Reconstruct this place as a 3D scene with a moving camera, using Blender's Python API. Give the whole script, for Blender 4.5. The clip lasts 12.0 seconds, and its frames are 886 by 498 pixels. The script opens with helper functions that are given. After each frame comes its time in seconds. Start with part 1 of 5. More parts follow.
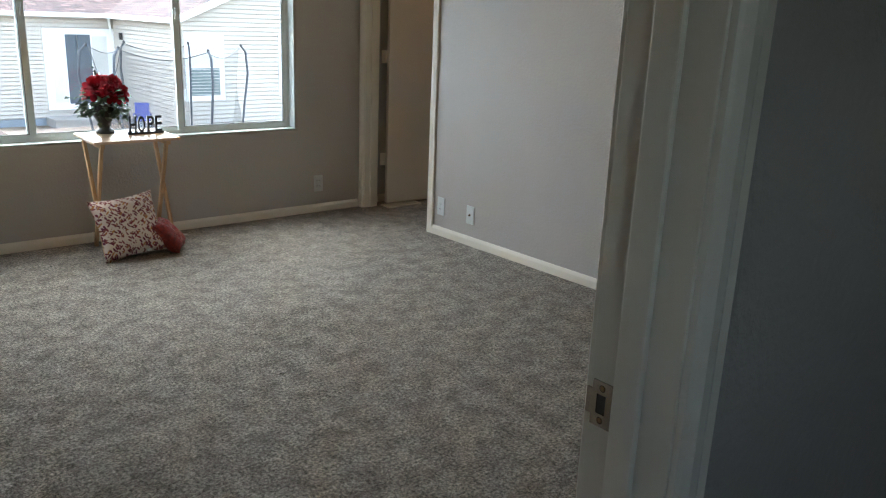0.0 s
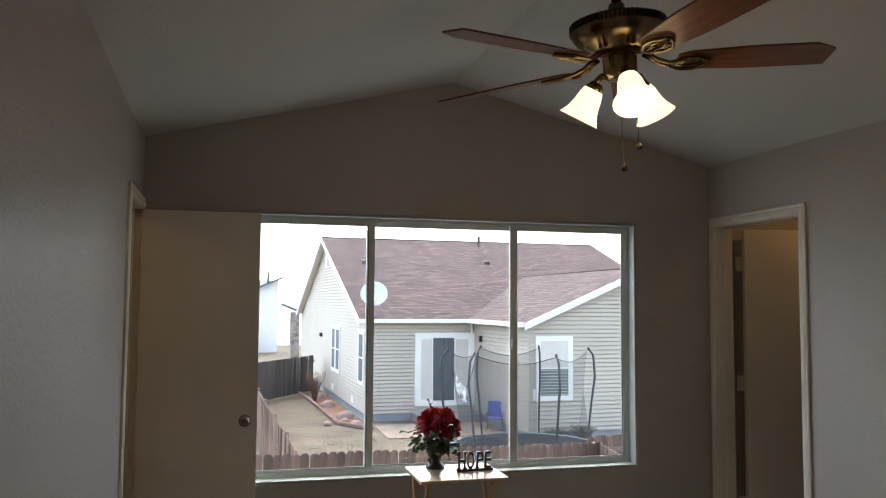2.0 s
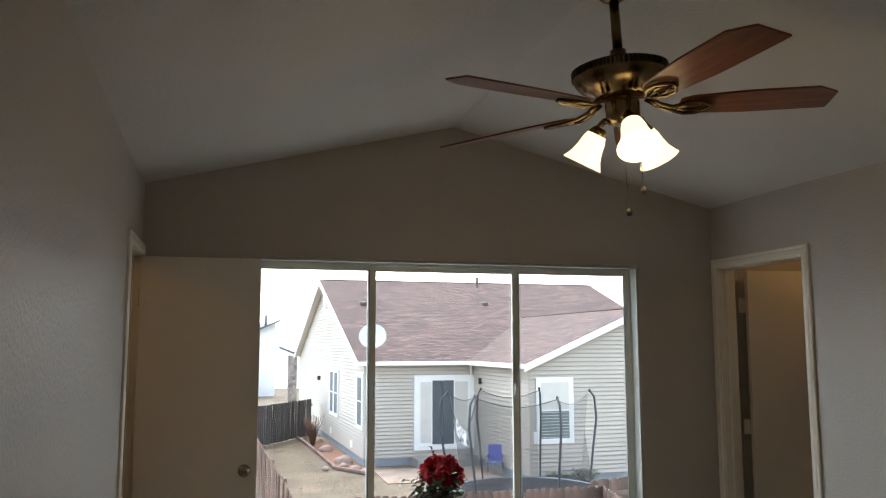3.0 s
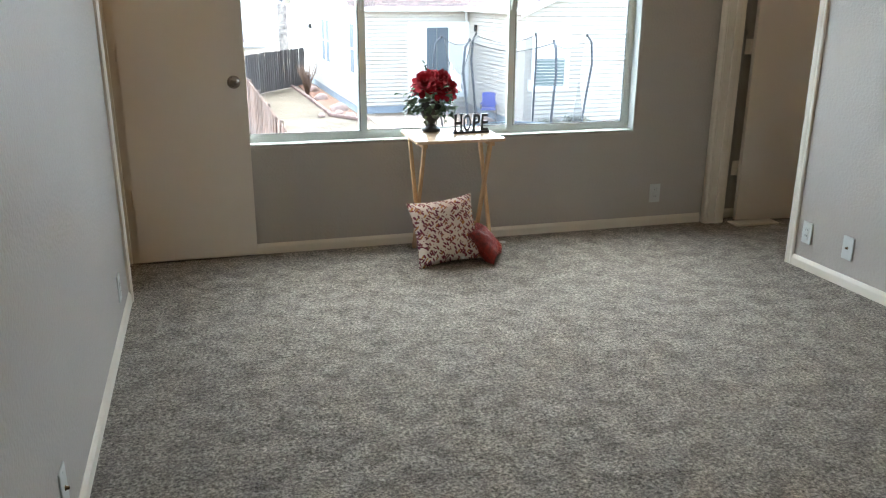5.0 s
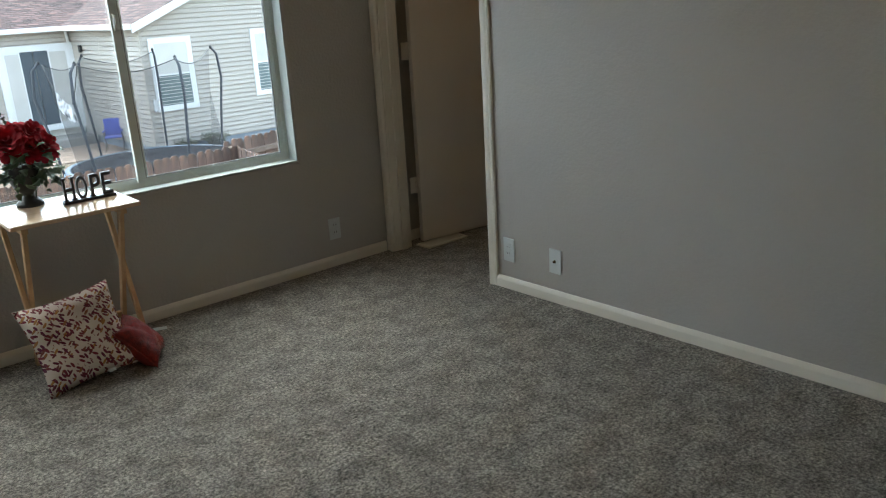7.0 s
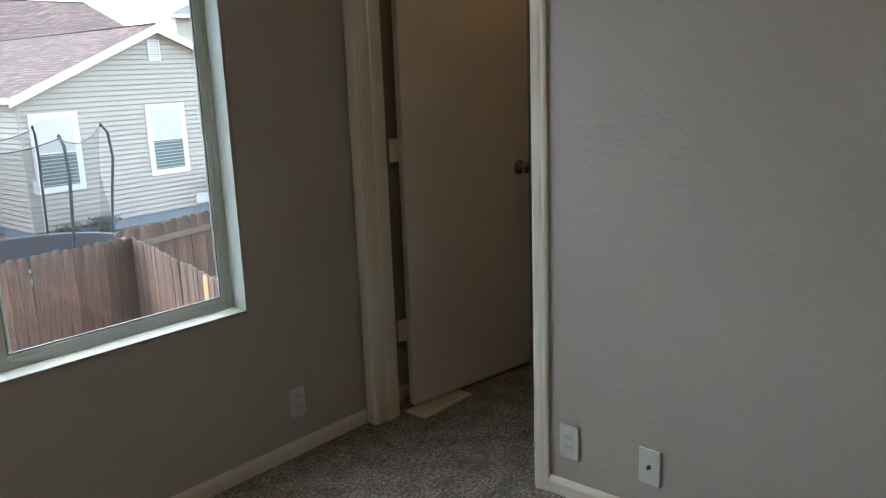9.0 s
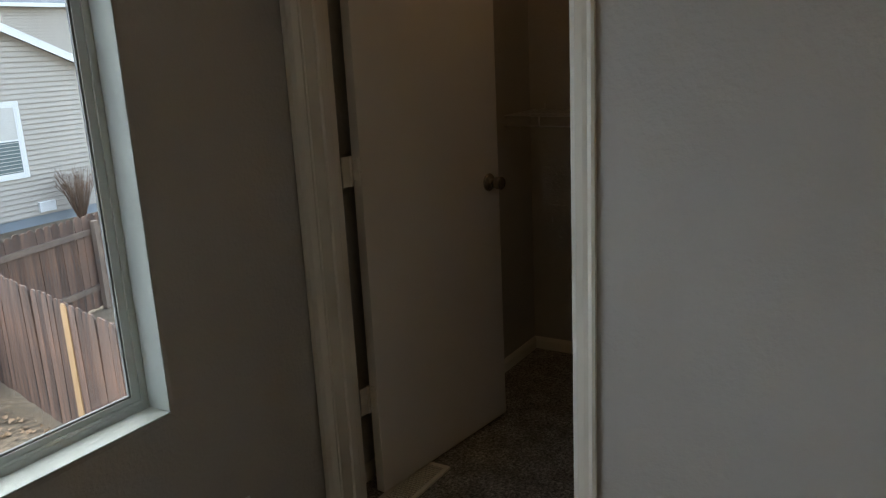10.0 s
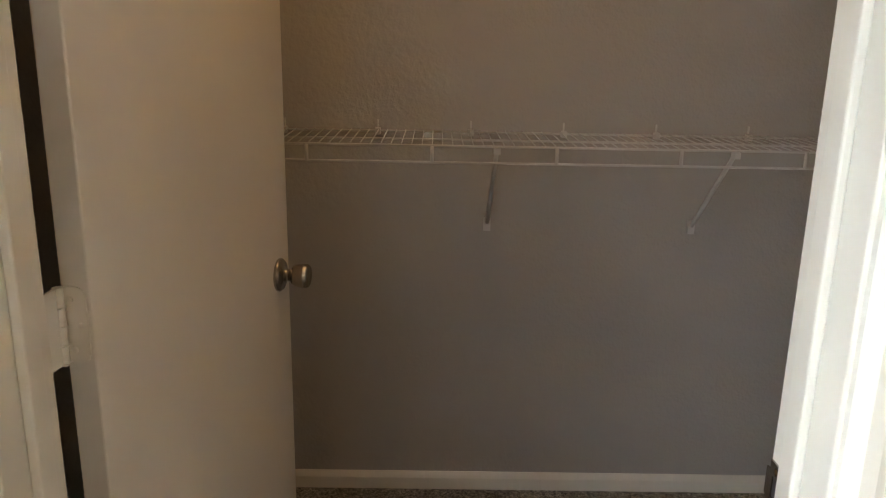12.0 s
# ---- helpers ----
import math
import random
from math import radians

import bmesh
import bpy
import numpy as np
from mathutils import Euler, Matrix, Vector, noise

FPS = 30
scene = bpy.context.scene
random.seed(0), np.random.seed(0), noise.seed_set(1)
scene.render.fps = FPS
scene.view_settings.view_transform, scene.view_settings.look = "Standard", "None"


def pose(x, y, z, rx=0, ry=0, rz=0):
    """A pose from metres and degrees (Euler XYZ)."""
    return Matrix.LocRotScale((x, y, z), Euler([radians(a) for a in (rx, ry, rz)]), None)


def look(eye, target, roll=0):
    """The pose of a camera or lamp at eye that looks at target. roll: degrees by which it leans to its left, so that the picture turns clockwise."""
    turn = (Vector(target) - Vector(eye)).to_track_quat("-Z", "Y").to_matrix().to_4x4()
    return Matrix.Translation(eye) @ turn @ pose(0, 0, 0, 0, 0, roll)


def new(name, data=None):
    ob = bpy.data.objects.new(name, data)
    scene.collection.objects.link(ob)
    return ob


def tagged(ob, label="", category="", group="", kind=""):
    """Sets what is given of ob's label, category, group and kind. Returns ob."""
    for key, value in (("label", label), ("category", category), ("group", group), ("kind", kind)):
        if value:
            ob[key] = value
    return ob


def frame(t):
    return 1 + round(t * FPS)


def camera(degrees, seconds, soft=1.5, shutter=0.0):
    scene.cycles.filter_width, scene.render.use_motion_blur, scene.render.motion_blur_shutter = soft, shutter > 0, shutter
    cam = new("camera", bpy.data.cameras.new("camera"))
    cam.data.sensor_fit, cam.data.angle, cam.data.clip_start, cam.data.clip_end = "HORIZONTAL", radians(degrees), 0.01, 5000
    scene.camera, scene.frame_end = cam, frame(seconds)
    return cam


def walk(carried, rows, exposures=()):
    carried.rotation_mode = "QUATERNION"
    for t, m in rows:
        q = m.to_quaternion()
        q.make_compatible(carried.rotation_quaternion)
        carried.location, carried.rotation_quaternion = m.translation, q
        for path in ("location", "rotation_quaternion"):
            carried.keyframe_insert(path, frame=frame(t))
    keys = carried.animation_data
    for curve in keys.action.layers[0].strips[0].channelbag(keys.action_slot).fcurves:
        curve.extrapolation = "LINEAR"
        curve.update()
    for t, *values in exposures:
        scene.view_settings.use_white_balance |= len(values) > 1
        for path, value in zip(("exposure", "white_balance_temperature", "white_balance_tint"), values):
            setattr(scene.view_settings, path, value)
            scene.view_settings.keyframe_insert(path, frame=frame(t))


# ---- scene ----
cam = camera(58.0, 12.0, soft=1.15)
PATH = [
    (0, (-3.187, -4.866, 1.378), (-1.966, -3.384, 0.818), 2.3),
    (0.5, (-3.057, -4.733, 1.366), (-2.1735, -3.018, 0.839), 0.2),
    (1, (-3.004, -4.569, 1.434), (-2.372, -2.695, 1.141), 1.7),
    (1.5, (-2.922, -4.492, 1.501), (-2.414, -2.559, 1.444), 0.8),
    (2, (-2.89, -4.441, 1.566), (-2.389, -2.509, 1.701), 0.4),
    (2.5, (-2.902, -4.42, 1.587), (-2.399, -2.499, 1.827), 0.0),
    (3, (-2.904, -4.41, 1.586), (-2.4, -2.489, 1.823), -0.1),
    (3.5, (-2.888, -4.395, 1.526), (-2.377, -2.461, 1.523), -0.4),
    (3.7, (-2.88, -4.397, 1.507), (-2.373, -2.467, 1.361), -0.2),
    (5.5, (-2.861, -4.193, 1.336), (-2.362, -2.36, 0.71), 0.2),
    (6, (-2.781, -3.962, 1.363), (-2.262, -2.103, 0.837), 1.1),
    (6.5, (-2.682, -3.732, 1.365), (-1.741, -2.054, 0.817), -1.3),
    (7, (-2.554, -3.507, 1.373), (-1.327, -2.05, 0.761), -3.3),
    (7.2, (-2.457, -3.449, 1.35), (-1.219, -1.989, 0.769), -2.1),
    (9, (-2.023, -2.265, 1.396), (-0.575, -0.959, 0.949), -2.1),
    (9.5, (-1.884, -1.882, 1.389), (-0.335, -0.673, 1.015), -1.8),
    (10, (-1.681, -1.523, 1.426), (-0.037, -0.494, 0.937), -2.9),
    (10.5, (-1.427, -1.18, 1.4), (0.357, -0.4, 0.944), -1.5),
    (11, (-1.206, -0.876, 1.374), (0.657, -0.443, 0.79), 0.1),
    (11.2, (-1.12, -0.762, 1.374), (0.751, -0.463, 0.732), -1.1),
    (11.5, (-0.962, -0.623, 1.363), (0.939, -0.525, 0.748), 0.5),
    (12, (-0.65, -0.457, 1.406), (1.28, -0.478, 0.882), 1.1),
]
walk(cam, [(t, look(eye, target, roll)) for t, eye, target, roll in PATH],
     [(0, 3.5, 6100, 1), (0.5, 2.7, 6000, 0), (0.8, 2.65, 6050, 0), (1.0, 2.6, 6150, 1), (1.5, 2.4, 6350, 3), (2.0, 2.5, 6500, 4), (2.5, 2.55, 6700, 5), (3.0, 2.65, 6650, 4),
      (3.5, 2.65, 6350, 2), (3.7, 2.7, 6350, 2), (5.3, 3.95, 6050, 0), (5.5, 3.87, 6050, 0), (5.8, 3.05, 6100, 1), (6.0, 2.52, 6150, 1), (6.5, 2.52, 6250, -1), (7.0, 2.82, 6150, -3),
      (9.0, 2.83, 6200, 1), (9.5, 2.07, 6300, 2), (10.0, 2.32, 6300, 2), (10.5, 3.42, 6200, 4), (11.0, 4.55, 6200, 5), (11.5, 4.64, 6150, 5), (12.0, 4.66, 6500, 4)])

# ---- light ----
world = bpy.data.worlds.new("overcast_sky")
scene.world = world
world.use_nodes = True
wn = world.node_tree.nodes
wl = world.node_tree.links
sky = wn.new("ShaderNodeTexSky")
sky.sky_type = "NISHITA"
sky.sun_disc = False
sky.sun_elevation = radians(57)
sky.sun_rotation = radians(-3)
sky.air_density, sky.dust_density, sky.ozone_density = 1.0, 1.5, 1.5
pale = wn.new("ShaderNodeHueSaturation")
pale.inputs["Saturation"].default_value = 0.60
wl.new(sky.outputs["Color"], pale.inputs["Color"])
wl.new(pale.outputs["Color"], wn["Background"].inputs["Color"])
wn["Background"].inputs["Strength"].default_value = 0.15
SUN = bpy.data.lights.new("sun", "SUN")
SUN.energy, SUN.angle, SUN.color = 0.5, radians(70), (1.0, 0.955, 0.90)
sun = new("sun", SUN)
sun.matrix_world = look((-0.6, 10, 15.5), (0, 0, 0))

# ---- materials ----
MATS = {}


def material(name, colour, rough=0.6, metal=0.0, second=None, scale=8.0, fine=0.0, fine_scale=120.0, bump=0.0, bump_scale=60.0, stretch=(1, 1, 1), vary=0.0, spec=0.5, sheen=0.0):
    """A painted, woven or mineral surface: two colours mixed by a broad noise, a fine grain on top, a bump from a noise."""
    m = bpy.data.materials.new(name)
    m.use_nodes = True
    n, l = m.node_tree.nodes, m.node_tree.links
    b = n["Principled BSDF"]
    b.inputs["Roughness"].default_value = rough
    b.inputs["Metallic"].default_value = metal
    b.inputs["Specular IOR Level"].default_value = spec
    if sheen:
        b.inputs["Sheen Weight"].default_value = sheen
    tc = n.new("ShaderNodeTexCoord")
    mp = n.new("ShaderNodeMapping")
    mp.inputs["Scale"].default_value = stretch
    l.new(tc.outputs["Object"], mp.inputs["Vector"])
    second = second or tuple(c * 0.93 for c in colour)
    broad = n.new("ShaderNodeTexNoise")
    broad.inputs["Scale"].default_value = scale
    broad.inputs["Detail"].default_value = 4
    l.new(mp.outputs["Vector"], broad.inputs["Vector"])
    ramp = n.new("ShaderNodeValToRGB")
    ramp.color_ramp.elements[0].position, ramp.color_ramp.elements[1].position = 0.35, 0.68
    ramp.color_ramp.elements[0].color = (*colour, 1)
    ramp.color_ramp.elements[1].color = (*second, 1)
    l.new(broad.outputs["Fac"], ramp.inputs["Fac"])
    out = ramp.outputs["Color"]
    if fine:
        grain = n.new("ShaderNodeTexNoise")
        grain.inputs["Scale"].default_value = fine_scale
        grain.inputs["Detail"].default_value = 3
        l.new(mp.outputs["Vector"], grain.inputs["Vector"])
        span = n.new("ShaderNodeMapRange")
        span.inputs["From Min"].default_value, span.inputs["From Max"].default_value = 0.3, 0.7
        span.inputs["To Min"].default_value, span.inputs["To Max"].default_value = 1 - fine, 1 + fine
        l.new(grain.outputs["Fac"], span.inputs["Value"])
        mul = n.new("ShaderNodeVectorMath")
        mul.operation = "SCALE"
        l.new(out, mul.inputs[0])
        l.new(span.outputs["Result"], mul.inputs["Scale"])
        out = mul.outputs["Vector"]
    if vary:
        info = n.new("ShaderNodeObjectInfo")
        span2 = n.new("ShaderNodeMapRange")
        span2.inputs["To Min"].default_value, span2.inputs["To Max"].default_value = 1 - vary, 1 + vary
        l.new(info.outputs["Random"], span2.inputs["Value"])
        mul2 = n.new("ShaderNodeVectorMath")
        mul2.operation = "SCALE"
        l.new(out, mul2.inputs[0])
        l.new(span2.outputs["Result"], mul2.inputs["Scale"])
        out = mul2.outputs["Vector"]
    l.new(out, b.inputs["Base Color"])
    if bump:
        rough_noise = n.new("ShaderNodeTexNoise")
        rough_noise.inputs["Scale"].default_value = bump_scale
        rough_noise.inputs["Detail"].default_value = 3
        l.new(mp.outputs["Vector"], rough_noise.inputs["Vector"])
        bm_node = n.new("ShaderNodeBump")
        bm_node.inputs["Strength"].default_value = bump
        bm_node.inputs["Distance"].default_value = 0.01
        l.new(rough_noise.outputs["Fac"], bm_node.inputs["Height"])
        l.new(bm_node.outputs["Normal"], b.inputs["Normal"])
    MATS[name] = m
    return m


WALL = material("greige_wall_paint", (0.43, 0.408, 0.375), 0.46, second=(0.405, 0.384, 0.352), scale=1.2, bump=0.33, bump_scale=70)
CEIL = material("ceiling_paint", (0.58, 0.57, 0.55), 0.8, second=(0.55, 0.54, 0.52), scale=1.0, bump=0.35, bump_scale=55)
TRIM = material("cream_trim_paint", (0.74, 0.705, 0.62), 0.38, second=(0.70, 0.665, 0.58), scale=3, bump=0.05, bump_scale=20)
DOORP = material("cream_door_paint", (0.72, 0.68, 0.61), 0.42, second=(0.69, 0.65, 0.58), scale=2, bump=0.06, bump_scale=30)
VINYL = material("white_vinyl", (0.60, 0.64, 0.625), 0.4, second=(0.56, 0.60, 0.585), scale=2)


def carpet_material():
    """Cut-pile carpet: flecked yarn, tufts of uneven height, and brushed patches where the pile leans."""
    m = material("beige_carpet", (0.355, 0.328, 0.288), 0.95, second=(0.212, 0.193, 0.171), scale=11, fine=0.6, fine_scale=110, spec=0.08, sheen=0.15)
    n, l = m.node_tree.nodes, m.node_tree.links
    b = n["Principled BSDF"]
    tc = n.new("ShaderNodeTexCoord")
    for node in n:
        if node.bl_idname == "ShaderNodeValToRGB":
            node.color_ramp.elements[0].position, node.color_ramp.elements[1].position = 0.37, 0.65
    heights = None
    for scale, detail, strength, dist in ((150, 6, 0.9, 0.012), (38, 4, 0.45, 0.02), (5, 3, 0.35, 0.10)):
        t = n.new("ShaderNodeTexNoise")
        t.inputs["Scale"].default_value, t.inputs["Detail"].default_value = scale, detail
        t.inputs["Roughness"].default_value = 0.7
        l.new(tc.outputs["Object"], t.inputs["Vector"])
        bump = n.new("ShaderNodeBump")
        bump.inputs["Strength"].default_value, bump.inputs["Distance"].default_value = strength, dist
        l.new(t.outputs["Fac"], bump.inputs["Height"])
        if heights is not None:
            l.new(heights, bump.inputs["Normal"])
        heights = bump.outputs["Normal"]
    l.new(heights, b.inputs["Normal"])
    fleck = n.new("ShaderNodeTexNoise")
    fleck.inputs["Scale"].default_value, fleck.inputs["Detail"].default_value, fleck.inputs["Roughness"].default_value = 62, 8, 0.92
    l.new(tc.outputs["Object"], fleck.inputs["Vector"])
    span = n.new("ShaderNodeMapRange")
    span.inputs["From Min"].default_value, span.inputs["From Max"].default_value = 0.41, 0.59
    span.inputs["To Min"].default_value, span.inputs["To Max"].default_value = 0.20, 1.56
    l.new(fleck.outputs["Fac"], span.inputs["Value"])
    mul = n.new("ShaderNodeVectorMath")
    mul.operation = "SCALE"
    l.new(b.inputs["Base Color"].links[0].from_socket, mul.inputs[0])
    l.new(span.outputs["Result"], mul.inputs["Scale"])
    l.new(mul.outputs["Vector"], b.inputs["Base Color"])
    return m


CARPET = carpet_material()

BRONZE = material("antique_bronze", (0.34, 0.245, 0.135), 0.27, 1.0, second=(0.16, 0.11, 0.065), scale=14)
DARKBRONZE = material("blackened_bronze", (0.07, 0.052, 0.036), 0.4, 0.8, second=(0.04, 0.03, 0.022), scale=18)
STEEL = material("satin_nickel", (0.40, 0.37, 0.33), 0.24, 1.0, second=(0.32, 0.29, 0.26), scale=20)
BLADE = material("walnut_fan_blade", (0.20, 0.072, 0.030), 0.30, second=(0.11, 0.038, 0.018), scale=5, stretch=(1, 14, 14), fine=0.2, fine_scale=60)
PINE = material("pale_pine", (0.55, 0.36, 0.19), 0.5, second=(0.45, 0.28, 0.14), scale=4, stretch=(9, 9, 1), fine=0.12, fine_scale=60)
BLACK = material("black_lacquer", (0.012, 0.012, 0.013), 0.4)
SIDING = material("grey_beige_siding", (0.475, 0.43, 0.375), 0.6, second=(0.445, 0.40, 0.345), scale=0.6, fine=0.04, fine_scale=30)
WHITEOUT = material("white_exterior_trim", (0.80, 0.80, 0.79), 0.5, second=(0.76, 0.76, 0.75), scale=1.0)
FOUND = material("painted_foundation", (0.27, 0.30, 0.33), 0.8, second=(0.22, 0.25, 0.28), scale=2)
FENCE = material("weathered_cedar", (0.21, 0.118, 0.080), 0.85, second=(0.078, 0.062, 0.055), scale=2.2, stretch=(15, 15, 0.8), fine=0.55, fine_scale=30, vary=0.40, bump=0.4, bump_scale=30)
GREYFENCE = material("dark_weathered_cedar", (0.105, 0.095, 0.092), 0.9, second=(0.060, 0.054, 0.054), scale=2.5, stretch=(8, 8, 0.7), fine=0.3, fine_scale=40, vary=0.3)
GROUND = material("dry_winter_lawn", (0.185, 0.145, 0.098), 0.95, second=(0.105, 0.082, 0.056), scale=0.9, fine=0.45, fine_scale=14, bump=0.6, bump_scale=10)


def shingle_material(name, swap):
    """Asphalt shingles in staggered courses; swap turns the courses for slopes that fall along x."""
    m = material(name, (0.122, 0.078, 0.070), 0.9, second=(0.096, 0.062, 0.058), scale=0.6, fine=0.4, fine_scale=7, bump=0.3, bump_scale=40)
    n, l = m.node_tree.nodes, m.node_tree.links
    b = n["Principled BSDF"]
    tc = n.new("ShaderNodeTexCoord")
    sep = n.new("ShaderNodeSeparateXYZ")
    l.new(tc.outputs["Object"], sep.inputs[0])
    com = n.new("ShaderNodeCombineXYZ")
    l.new(sep.outputs["Y" if swap else "X"], com.inputs[0])
    l.new(sep.outputs["X" if swap else "Y"], com.inputs[1])
    tabs = n.new("ShaderNodeTexBrick")
    tabs.inputs["Scale"].default_value = 1.0
    tabs.inputs["Brick Width"].default_value = 0.31
    tabs.inputs["Row Height"].default_value = 0.14
    tabs.inputs["Mortar Size"].default_value = 0.02
    tabs.inputs["Color1"].default_value = (0.50, 0.50, 0.52, 1)
    tabs.inputs["Color2"].default_value = (1.55, 1.42, 1.36, 1)
    tabs.inputs["Mortar"].default_value = (0.30, 0.28, 0.28, 1)
    l.new(com.outputs[0], tabs.inputs["Vector"])
    mul = n.new("ShaderNodeVectorMath")
    mul.operation = "MULTIPLY"
    l.new(b.inputs["Base Color"].links[0].from_socket, mul.inputs[0])
    l.new(tabs.outputs["Color"], mul.inputs[1])
    l.new(mul.outputs["Vector"], b.inputs["Base Color"])
    return m


SHINGLE = shingle_material("brown_shingles", False)
SHINGLE_X = shingle_material("brown_shingles_turned", True)


def glass(name, tint=(1, 1, 1)):
    m = bpy.data.materials.new(name)
    m.use_nodes = True
    b = m.node_tree.nodes["Principled BSDF"]
    b.inputs["Base Color"].default_value = (*tint, 1)
    b.inputs["Roughness"].default_value = 0.0
    b.inputs["IOR"].default_value = 1.45
    b.inputs["Transmission Weight"].default_value = 1.0
    return m


GLASS = glass("window_glass")


def lamp_glass():
    m = material("frosted_lamp_glass", (0.9, 0.82, 0.68), 0.4)
    b = m.node_tree.nodes["Principled BSDF"]
    b.inputs["Emission Color"].default_value = (1.0, 0.76, 0.42, 1)
    b.inputs["Emission Strength"].default_value = 0.34
    return m


SHADE = lamp_glass()

BULB = material("lit_bulb", (0.9, 0.85, 0.75), 0.4)
BULB.node_tree.nodes["Principled BSDF"].inputs["Emission Color"].default_value = (1.0, 0.72, 0.40, 1)
BULB.node_tree.nodes["Principled BSDF"].inputs["Emission Strength"].default_value = 0.8
LAMP_POWER = 0.36
TOPW = material("glossy_tabletop", (0.62, 0.47, 0.33), 0.16, second=(0.55, 0.40, 0.27), scale=3, stretch=(1, 10, 1), fine=0.08, fine_scale=50)
PEWTER = material("dark_pewter", (0.030, 0.029, 0.026), 0.5, 0.2, second=(0.018, 0.018, 0.016), scale=25, bump=0.15, bump_scale=60)
ROSE = material("red_rose_petal", (0.37, 0.007, 0.022), 0.7, second=(0.19, 0.004, 0.011), scale=30, spec=0.2)
LEAF = material("dark_ivy_leaf", (0.030, 0.065, 0.026), 0.45, second=(0.075, 0.105, 0.050), scale=40)
WIRE = material("white_coated_wire", (0.62, 0.61, 0.58), 0.4)
REDBEAD = material("red_beads", (0.30, 0.018, 0.010), 0.34, second=(0.12, 0.007, 0.005), scale=60, bump=1.0, bump_scale=220)


def printed_fabric():
    """Cream cotton printed with rows of small leaves in maroon, plum, rust and mustard."""
    m = material("leaf_print_cotton", (0.66, 0.57, 0.50), 0.9, second=(0.60, 0.50, 0.43), scale=6, bump=0.2, bump_scale=500)
    n, l = m.node_tree.nodes, m.node_tree.links
    b = n["Principled BSDF"]
    base = b.inputs["Base Color"].links[0].from_socket
    tc = n.new("ShaderNodeTexCoord")
    mix_total = base
    for turn, off, palette in ((38, 0.0, ((0.11, 0.012, 0.03), (0.20, 0.03, 0.045))), (-42, 3.7, ((0.42, 0.20, 0.05), (0.12, 0.014, 0.05))), (70, 7.3, ((0.22, 0.04, 0.04), (0.13, 0.02, 0.06)))):
        mp = n.new("ShaderNodeMapping")
        mp.inputs["Rotation"].default_value = (0, radians(turn), 0)
        mp.vector_type = "TEXTURE"
        mp.inputs["Location"].default_value = (off, 0, off)
        mp.inputs["Scale"].default_value = (0.034, 1000, 0.0130)
        l.new(tc.outputs["Object"], mp.inputs["Vector"])
        vo = n.new("ShaderNodeTexVoronoi")
        vo.inputs["Scale"].default_value = 1.0
        vo.inputs["Randomness"].default_value = 0.6
        l.new(mp.outputs["Vector"], vo.inputs["Vector"])
        cut = n.new("ShaderNodeMath")
        cut.operation = "LESS_THAN"
        cut.inputs[1].default_value = 0.36
        l.new(vo.outputs["Distance"], cut.inputs[0])
        sep = n.new("ShaderNodeSeparateColor")
        l.new(vo.outputs["Color"], sep.inputs["Color"])
        pick = n.new("ShaderNodeMix")
        pick.data_type = "RGBA"
        pick.inputs[6].default_value = (*palette[0], 1)
        pick.inputs[7].default_value = (*palette[1], 1)
        l.new(sep.outputs["Red"], pick.inputs[0])
        over = n.new("ShaderNodeMix")
        over.data_type = "RGBA"
        l.new(cut.outputs["Value"], over.inputs[0])
        l.new(mix_total, over.inputs[6])
        l.new(pick.outputs[2], over.inputs[7])
        mix_total = over.outputs[2]
    l.new(mix_total, b.inputs["Base Color"])
    return m


PRINT = printed_fabric()

DARKGLASS = material("screened_glass", (0.16, 0.20, 0.20), 0.2, second=(0.13, 0.17, 0.17), scale=2)
BLINDG = material("pale_blind", (0.62, 0.60, 0.56), 0.5, second=(0.56, 0.54, 0.50), scale=3)
SCREEN = material("dark_screen", (0.085, 0.10, 0.115), 0.6, second=(0.07, 0.085, 0.10), scale=3)
CONCRETE = material("concrete", (0.30, 0.285, 0.265), 0.9, second=(0.24, 0.225, 0.205), scale=1.2, fine=0.12, fine_scale=30)
EARTH = material("bare_tan_earth", (0.33, 0.255, 0.20), 0.95, second=(0.24, 0.18, 0.14), scale=2.0, fine=0.3, fine_scale=18, bump=0.5, bump_scale=14)
DISHG = material("dish_grey", (0.55, 0.58, 0.60), 0.5)
GREYROOF = material("grey_roof", (0.16, 0.18, 0.20), 0.9, second=(0.12, 0.135, 0.15), scale=2, fine=0.2, fine_scale=12)
STONE = material("chimney_stone", (0.36, 0.31, 0.27), 0.9, second=(0.14, 0.12, 0.11), scale=5, fine=0.2, fine_scale=12)
MATB = material("black_mat", (0.02, 0.022, 0.027), 0.95, spec=0.1)
PADB = material("faded_navy_pad", (0.055, 0.085, 0.125), 0.6, second=(0.09, 0.14, 0.19), scale=2)
SKIRT = material("pale_blue_skirt", (0.34, 0.48, 0.56), 0.6, second=(0.42, 0.55, 0.62), scale=3)
POLE = material("grey_foam", (0.055, 0.06, 0.07), 0.8)
FLAP = material("printed_flap", (0.62, 0.62, 0.63), 0.7, second=(0.02, 0.02, 0.025), scale=7)
BLUEF = material("blue_fabric", (0.10, 0.12, 0.42), 0.8, second=(0.14, 0.16, 0.46), scale=8)
MULCH = material("red_mulch", (0.26, 0.125, 0.075), 0.95, second=(0.16, 0.085, 0.055), scale=3, fine=0.4, fine_scale=30, bump=0.8, bump_scale=30)
BRICKM = material("edging_brick", (0.28, 0.185, 0.155), 0.9, second=(0.21, 0.145, 0.125), scale=8, vary=0.25)
